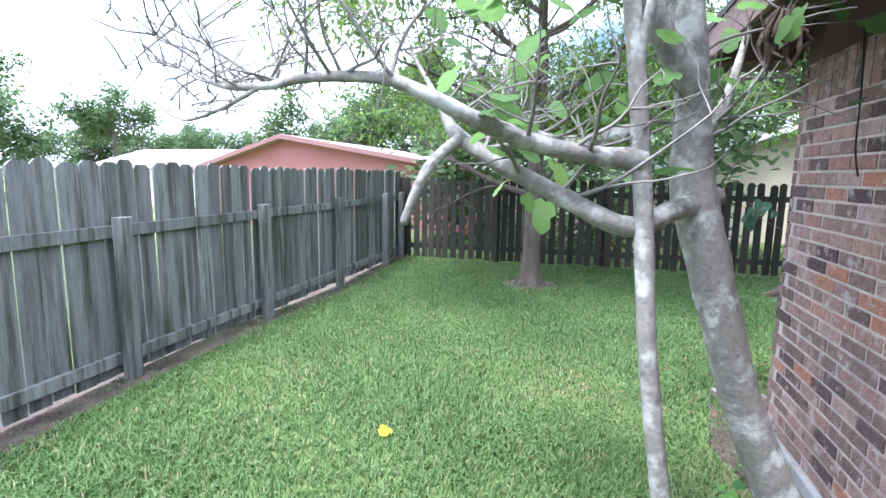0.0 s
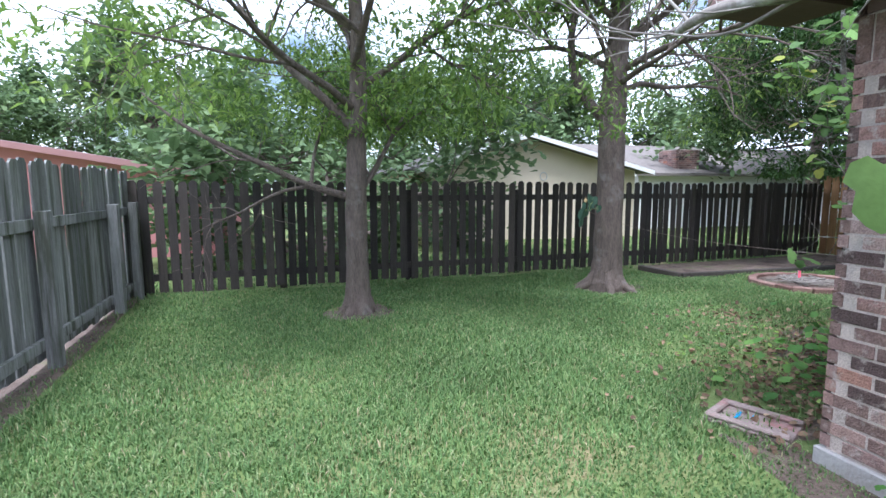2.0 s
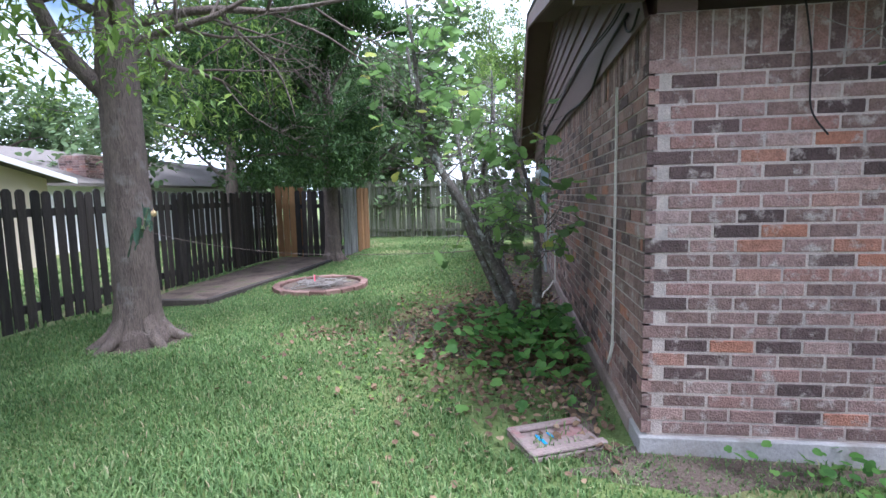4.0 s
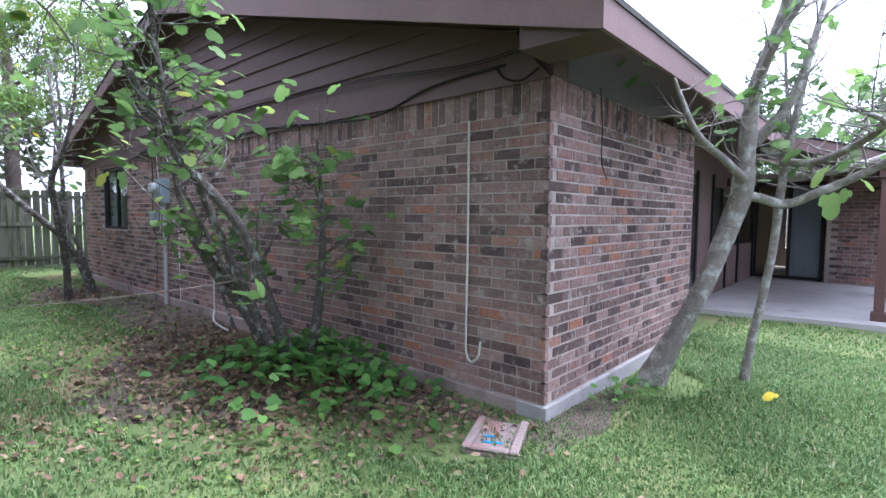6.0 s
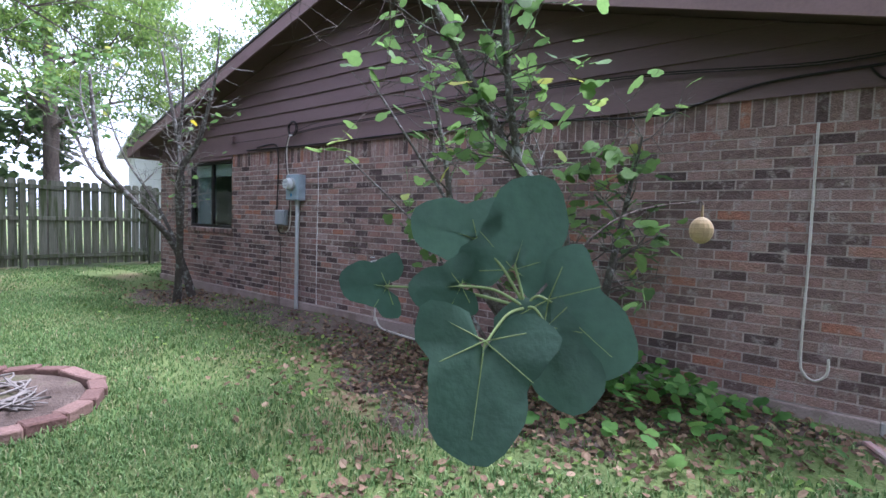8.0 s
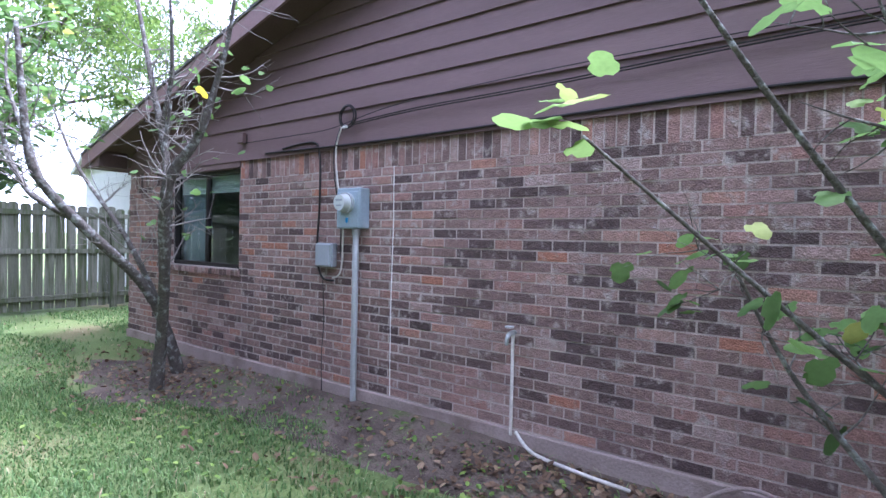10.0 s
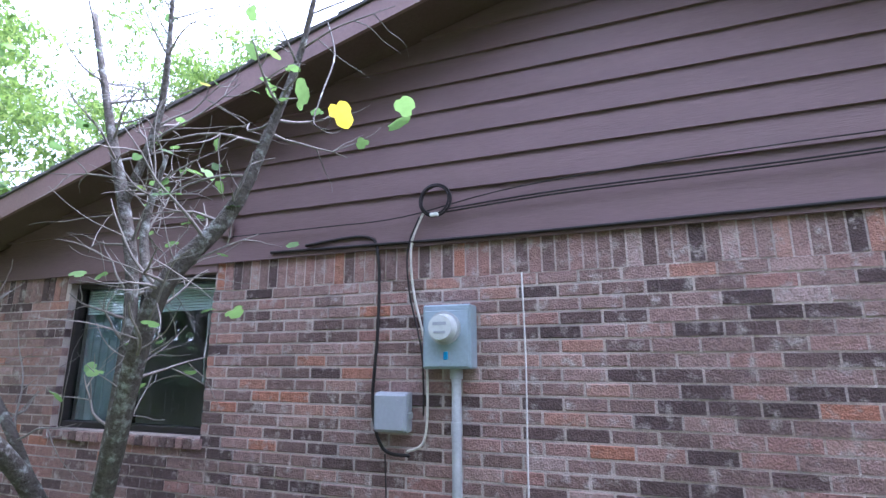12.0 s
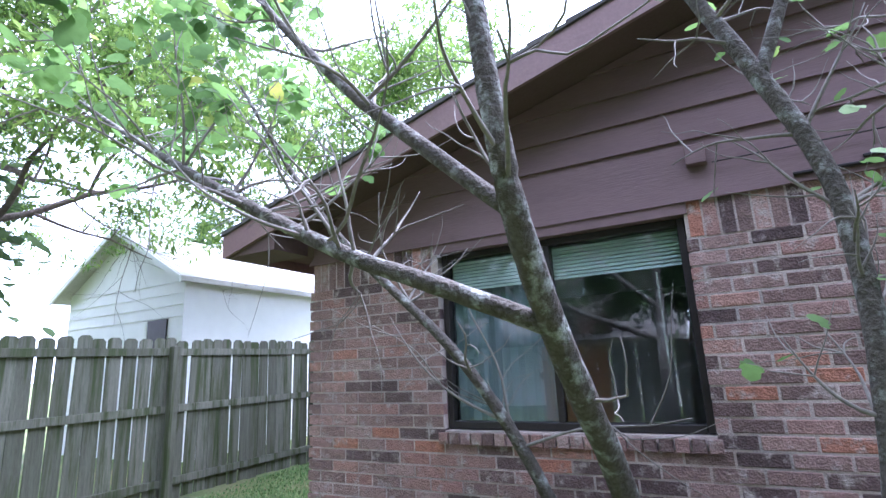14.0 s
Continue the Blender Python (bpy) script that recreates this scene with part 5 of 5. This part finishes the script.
tagged(part("fig_fruit", bm, M["fruit"]), "ripening yellow-brown fig hanging from a twig", "fruit")

stems_tree("yard_tree", "multi-stemmed tree leaning by the bedroom window", (7.35, 0.85, 0), [
    [(7.36, 0.82, -0.05, 0.058), (7.2, 0.86, 0.45, 0.045), (6.98, 0.95, 0.92, 0.041), (6.72, 1.08, 1.5, 0.039), (6.6, 1.08, 1.75, 0.037), (6.42, 1.0, 2.0, 0.030), (6.32, 0.95, 2.3, 0.022), (6.2, 0.9, 2.75, 0.014), (6.1, 0.9, 3.3, 0.008)],
    [(7.44, 0.8, -0.05, 0.047), (7.2, 0.86, 0.5, 0.035), (7.06, 0.9, 0.95, 0.031), (7.03, 0.9, 1.7, 0.028), (7.18, 0.9, 2.2, 0.027), (7.3, 0.9, 2.5, 0.023), (7.6, 0.9, 3.3, 0.014)],
    [(7.16, 0.9, 2.15, 0.022), (7.0, 0.9, 2.6, 0.017), (6.95, 0.95, 3.2, 0.009)],
    [(6.66, 1.08, 1.6, 0.023), (6.85, 1.02, 1.95, 0.017), (6.8, 1.0, 2.3, 0.009)],
], [(0, 24, 0.45, 0.1), (1, 26, 0.45, 0.2), (2, 16, 0.45, 0.25), (3, 9, 0.35, 0.2)], (80, 0.055, "fig_leaf", "lobed"), 24, "dark_bark")
stems_tree("yard_tree", "forked tree with blotchy bark leaning out from the wall", (7.75, 0.45, 0), [
    [(7.76, 0.42, -0.05, 0.062), (7.73, 0.58, 0.45, 0.047), (7.72, 0.8, 0.88, 0.043), (7.76, 1.2, 1.32, 0.041), (7.77, 1.46, 1.62, 0.036), (7.77, 1.58, 1.85, 0.031), (7.8, 1.62, 2.3, 0.025), (7.85, 1.65, 2.9, 0.016)],
    [(7.77, 1.3, 1.42, 0.028), (8.05, 1.42, 1.55, 0.027), (8.35, 1.45, 1.68, 0.025), (8.9, 1.42, 1.98, 0.022), (9.8, 1.3, 2.5, 0.014), (10.6, 1.2, 3.0, 0.008)],
    [(7.77, 1.5, 1.68, 0.023), (8.05, 1.5, 1.95, 0.022), (8.3, 1.5, 2.2, 0.019), (8.7, 1.5, 2.7, 0.012), (9.0, 1.4, 3.3, 0.007)],
    [(7.95, 0.35, -0.05, 0.039), (8.0, 0.5, 0.6, 0.030), (8.3, 0.7, 1.3, 0.023), (8.9, 0.9, 2.0, 0.016), (9.4, 1.0, 2.8, 0.008)],
], [(0, 8, 0.45, 0.2), (1, 24, 0.7, 0.25), (2, 18, 0.7, 0.3), (3, 16, 0.6, 0.3)], (520, 0.075, "fig_leaf", "lobed"), 25, "dark_bark", leafy=lambda p: (p[:, 0] > 8.7) & (p[:, 2] > 2.2))
yl = empty("leaf_sprig", (5.67, 1.4, 2.12), "yellow and green leaves on a dangling twig", "leaves")
tube_part("twig", [smooth_line([(0.3, -0.35, 0.6, 0.003), (0.16, -0.2, 0.33, 0.003), (0.03, 0.05, 0.02, 0.0025), (0.0, 0.12, -0.1, 0.002), (-0.06, 0.14, -0.14, 0.0015)], 5)], M["dark_bark"], yl, 6)
for c, m, s in (((0.0, 0.02, 0.0), "yellow", "lobed"), ((-0.1, -0.2, 0.02), "fig_leaf", "lobed"), ((-0.08, -0.22, 0.08), "fig_leaf", "lobed"), ((0.2, -0.1, 0.1), "fig_leaf", "lobed")):
    leaf_cloud("leaf", np.array([c]), 0, 0.085, M[m], yl, s, 0.3)


# ---- far trees ----
def far_tree(name, label, seed, h, r, n, size):
    """A distant tree: trunk, rising limbs, and an uneven crown of leaf clumps with gaps."""
    global rng
    rng = np.random.default_rng(seed)
    tr = empty(name, (0, 0, -60), label, "tree", "distant trees")
    tips = []
    tube_part("trunk", [smooth_line([(0, 0, 0, 0.22), (0.1, 0, h * 0.3, 0.17), (0, 0.1, h * 0.7, 0.08)], 5)], M["bark"], tr, 8)
    for k in range(7):
        a = k * 0.9 + rng.uniform(-0.3, 0.3)
        br = []
        grow((0.05, 0, h * rng.uniform(0.25, 0.6)), (math.cos(a), math.sin(a), rng.uniform(0.3, 0.9)), r * rng.uniform(0.7, 1.1), 0.07, 2, br, tips, 0.8, 0.1, 4)
        tube_part("limb", br, M["bark"], tr, 5)
    tips = np.array(tips)
    pick = tips[rng.integers(0, len(tips), n // 10)]
    at = np.repeat(pick, 10, 0) + rng.normal(0, 0.3, (len(pick) * 10, 3))
    leaf_cloud("crown", at, 0, size, M["leaf_far"], tr, "round", 0.2)
    return tr


kinds = [far_tree("tree", "distant leafy tree beyond the fence", 50, 6.5, 3.0, 9000, 0.22), far_tree("tree", "distant round-headed tree beyond the fence", 51, 5.5, 3.2, 9000, 0.2),
         far_tree("tree", "tall distant tree over the roofs", 52, 8.5, 3.4, 9000, 0.24)]
spots = [(-6.5, 19, 0), (-2.5, 20, 1), (1.0, 22, 2), (5.2, 20.5, 0), (9.5, 21, 2), (13.5, 20, 1), (17.5, 18, 0), (22, 13, 2), (24, 7, 1), (27, -13, 2),
         (-16, 24, 1), (-33, 15, 2), (-29, 13.2, 0), (-38, 30, 2), (-56, 41, 1), (-43, 44, 1), (-35, 46, 1), (-50, 44, 1), (-61, 37, 0), (-47, 47, 0), (-39, 45, 1), (-31, 48, 0), (-54, 42, 0), (-65, 34, 1), (-12, 27, 0), (-3.4, -30, 2), (-0.5, -24, 1), (4, -27, 0), (-9.5, -36, 2), (14.5, 5.8, 1), (17, 9.5, 2), (-1.6, 9.0, 1),
         (-9, 36, 2), (3, 34, 1), (-20, 38, 0), (12.6, 9.3, 0), (17.5, 3.8, 2), (-14, -20, 2), (-10, -26, 0), (-17, -10, 1), (-6.5, -27, 1)]
first = set()
for x, y, k in spots:
    m = pose(x, y, -0.05 - (2.2 if (x, y) == (-1.6, 9.0) else 0), 0, 0, R.uniform(0, 360))
    if k in first:
        copy_thing(kinds[k], m)
    else:
        kinds[k].matrix_basis = m
        first.add(k)


# ---- grass, fallen leaves and ground ivy ----
def lawn(name, x0, x1, y0, y1, density, tall, wide, seed, label, keep):
    g = np.random.default_rng(seed)
    n = int((x1 - x0) * (y1 - y0) * density)
    x, y = g.uniform(x0, x1, n), g.uniform(y0, y1, n)
    ok = keep(x, y, g)
    x, y = x[ok], y[ok]
    n = len(x)
    clump = 0.75 + 0.35 * np.sin(2.1 * x + 1.3 * np.sin(1.7 * y)) * np.cos(1.9 * y)
    h = tall * g.uniform(0.5, 1.2, n) * clump
    a = g.uniform(0, 2 * np.pi, n)
    w = wide * g.uniform(0.7, 1.3, n)
    bend = g.uniform(0.2, 1.1, n) * h
    z = lift(x, y)
    dx, dy = np.cos(a), np.sin(a)
    p = np.stack([x, y, z], -1)
    side = np.stack([-dy, dx, np.zeros(n)], -1) * w[:, None] / 2
    mid = p + np.stack([dx * bend * 0.35, dy * bend * 0.35, h * 0.65], -1)
    tip = p + np.stack([dx * bend, dy * bend, h * g.uniform(0.75, 1.0, n)], -1)
    v = np.stack([p - side, p + side, mid + side * 0.8, mid - side * 0.8, tip], 1).reshape(-1, 3)
    b = np.arange(n)[:, None] * 5
    q = np.concatenate([b + [[0, 1, 2]], b + [[0, 2, 3]], b + [[3, 2, 4]]], 0)
    return tagged(array_part(name, v, q, M["grass"]), label, "grass", kind="stuff")


def yard(x, y, g):
    house = (x > -0.02) & (x < GX + 0.1) & (y < 0.03)
    patio = (x > -2.12) & (y < -4.5) & (x < 0.6)
    bedrock = ((x - 4.35) / 0.72) ** 2 + ((y - 3.3) / 0.66) ** 2 < 1
    padz = (x > 3.16) & (x < 7.7) & (y > 4.33 - 0.052 * (x - 3.2))
    d = np.full(len(x), 1.0)
    d = np.where((y < 0.75 + 0.18 * np.sin(3 * x)) & (x > -0.1) & (y > 0), 0.07, d)
    d = np.where(((x - 2.4) / 1.7) ** 2 + ((y - 0.9) / 0.95) ** 2 < 1, 0.1, d)
    d = np.where((((x - 3.0) / 2.6) ** 2 + ((y - 1.2) / 1.3) ** 2 < 1) & (d > 0.5), 0.5, d)
    d = np.where(((x - 7.7) / 0.9) ** 2 + ((y - 0.6) / 0.7) ** 2 < 1, 0.06, d)
    d = np.where((x < -3.95) & (y > -6), 0.12, d)
    d = np.where((x > -0.35) & (x < 0) & (y < 0.6) & (y > -2.5), 0.5, d)
    for cx, cy in ((-1.7, 3.58), (1.66, 4.0), (-0.2, -1.25)):
        d = np.where((x - cx) ** 2 + (y - cy) ** 2 < 0.14, 0.08, d)
    d = np.where((((x - 2.0) / 0.6) ** 2 + ((y - 2.35) / 0.5) ** 2 < 1), 0.35, d)
    return ~(house | patio | bedrock | padz) & (g.uniform(0, 1, len(x)) < d) & (x > FX + 0.02) & (y < FY + 0.03 + 0.0252 * (x - FX))


lawn("grass", FX, 3.6, -3.2, FY, 6500, 0.06, 0.0075, 61, "coarse green lawn grass, freshly mown", yard)
lawn("grass", 3.6, 8.5, 0, FY, 3600, 0.055, 0.008, 62, "coarse green lawn grass along the house", yard)
lawn("grass", 8.5, 12.8, -6, 7, 1000, 0.055, 0.012, 63, "green grass before the far fence", yard)
lawn("grass", FX, 1, -14, -3.2, 1100, 0.06, 0.012, 64, "sunlit green grass beside the patio", yard)
lawn("grass", -4.5, 12, FY + 0.1, 9.5, 260, 0.09, 0.02, 65, "grass behind the side fence", lambda x, y, g: y > FY)

rng = np.random.default_rng(71)
n = 7000
x, y = rng.normal(2.4, 0.95, n), np.abs(rng.normal(0.2, 0.7, n)) + 0.1
lx = np.concatenate([x, rng.uniform(0.3, 9.4, 500), rng.normal(7.6, 0.5, 400), rng.normal(2.0, 0.34, 160)])
ly = np.concatenate([y, rng.uniform(0.08, 1.4, 500), np.abs(rng.normal(0.5, 0.35, 400)) + 0.05, rng.normal(2.35, 0.26, 160)])
litter = leaf_cloud("fallen_leaves", np.stack([lx, ly, lift(lx, ly) + rng.uniform(0.015, 0.04, len(lx))], -1), 0, 0.046, M["dead_leaf"], None, "round", 0.0)
tagged(litter, "curled brown fallen leaves on bare earth", "fallen leaves", kind="stuff")
n = 560
gx, gy = rng.normal(1.75, 0.5, n), np.abs(rng.normal(0.35, 0.36, n)) + 0.1
ivy = leaf_cloud("ground_ivy", np.stack([gx, gy, rng.uniform(0.05, 0.3, n) * np.exp(-((gx - 1.75) / 0.7) ** 2) + 0.04], -1), 0, 0.075, M["ivy"], None, "lobed", -0.1)
tagged(ivy, "low bright green lobed leaves at the shrub's foot", "ground plants", kind="stuff")
n = 900
wx, wy = rng.uniform(0.4, 7.5, n), rng.uniform(0.15, 1.9, n)
weeds = leaf_cloud("weeds", np.stack([wx, wy, lift(wx, wy) + rng.uniform(0.015, 0.04, n)], -1), 0, 0.04, M["leaf"], None, "round", -0.1)
tagged(weeds, "small creeping weeds in the thin grass", "weeds", kind="stuff")
n = 40
hx, hy = rng.normal(-0.22, 0.09, n), rng.normal(-0.75, 0.16, n)
w2 = leaf_cloud("weeds", np.stack([hx, hy, rng.uniform(0.03, 0.11, n)], -1), 0, 0.05, M["ivy"], None, "lobed", -0.1)
tagged(w2, "leafy green weed at the foot of the wall", "weeds", kind="stuff")
for x, y in ((-0.98, -1.35), (-2.6, -2.0), (-2.1, -0.6)):
    ob = leaf_cloud("fallen_leaf", np.array([(x, y, lift(x, y) + 0.06)]), 0, 0.09, M["yellow"], None, "lobed", 0.0)
    tagged(ob, "single yellow fallen leaf on the grass", "fallen leaf")

# ---- single bricks of the walls, last ----
full_x, full_y = brick_data(0.192, 0.045, 0.0572), brick_data(0.045, 0.192, 0.0572)
for parent, along, singles in LATER:
    for c in singles:
        ob = new("brick", full_x if along == "x" else full_y)
        ob.parent = parent
        ob.location = c
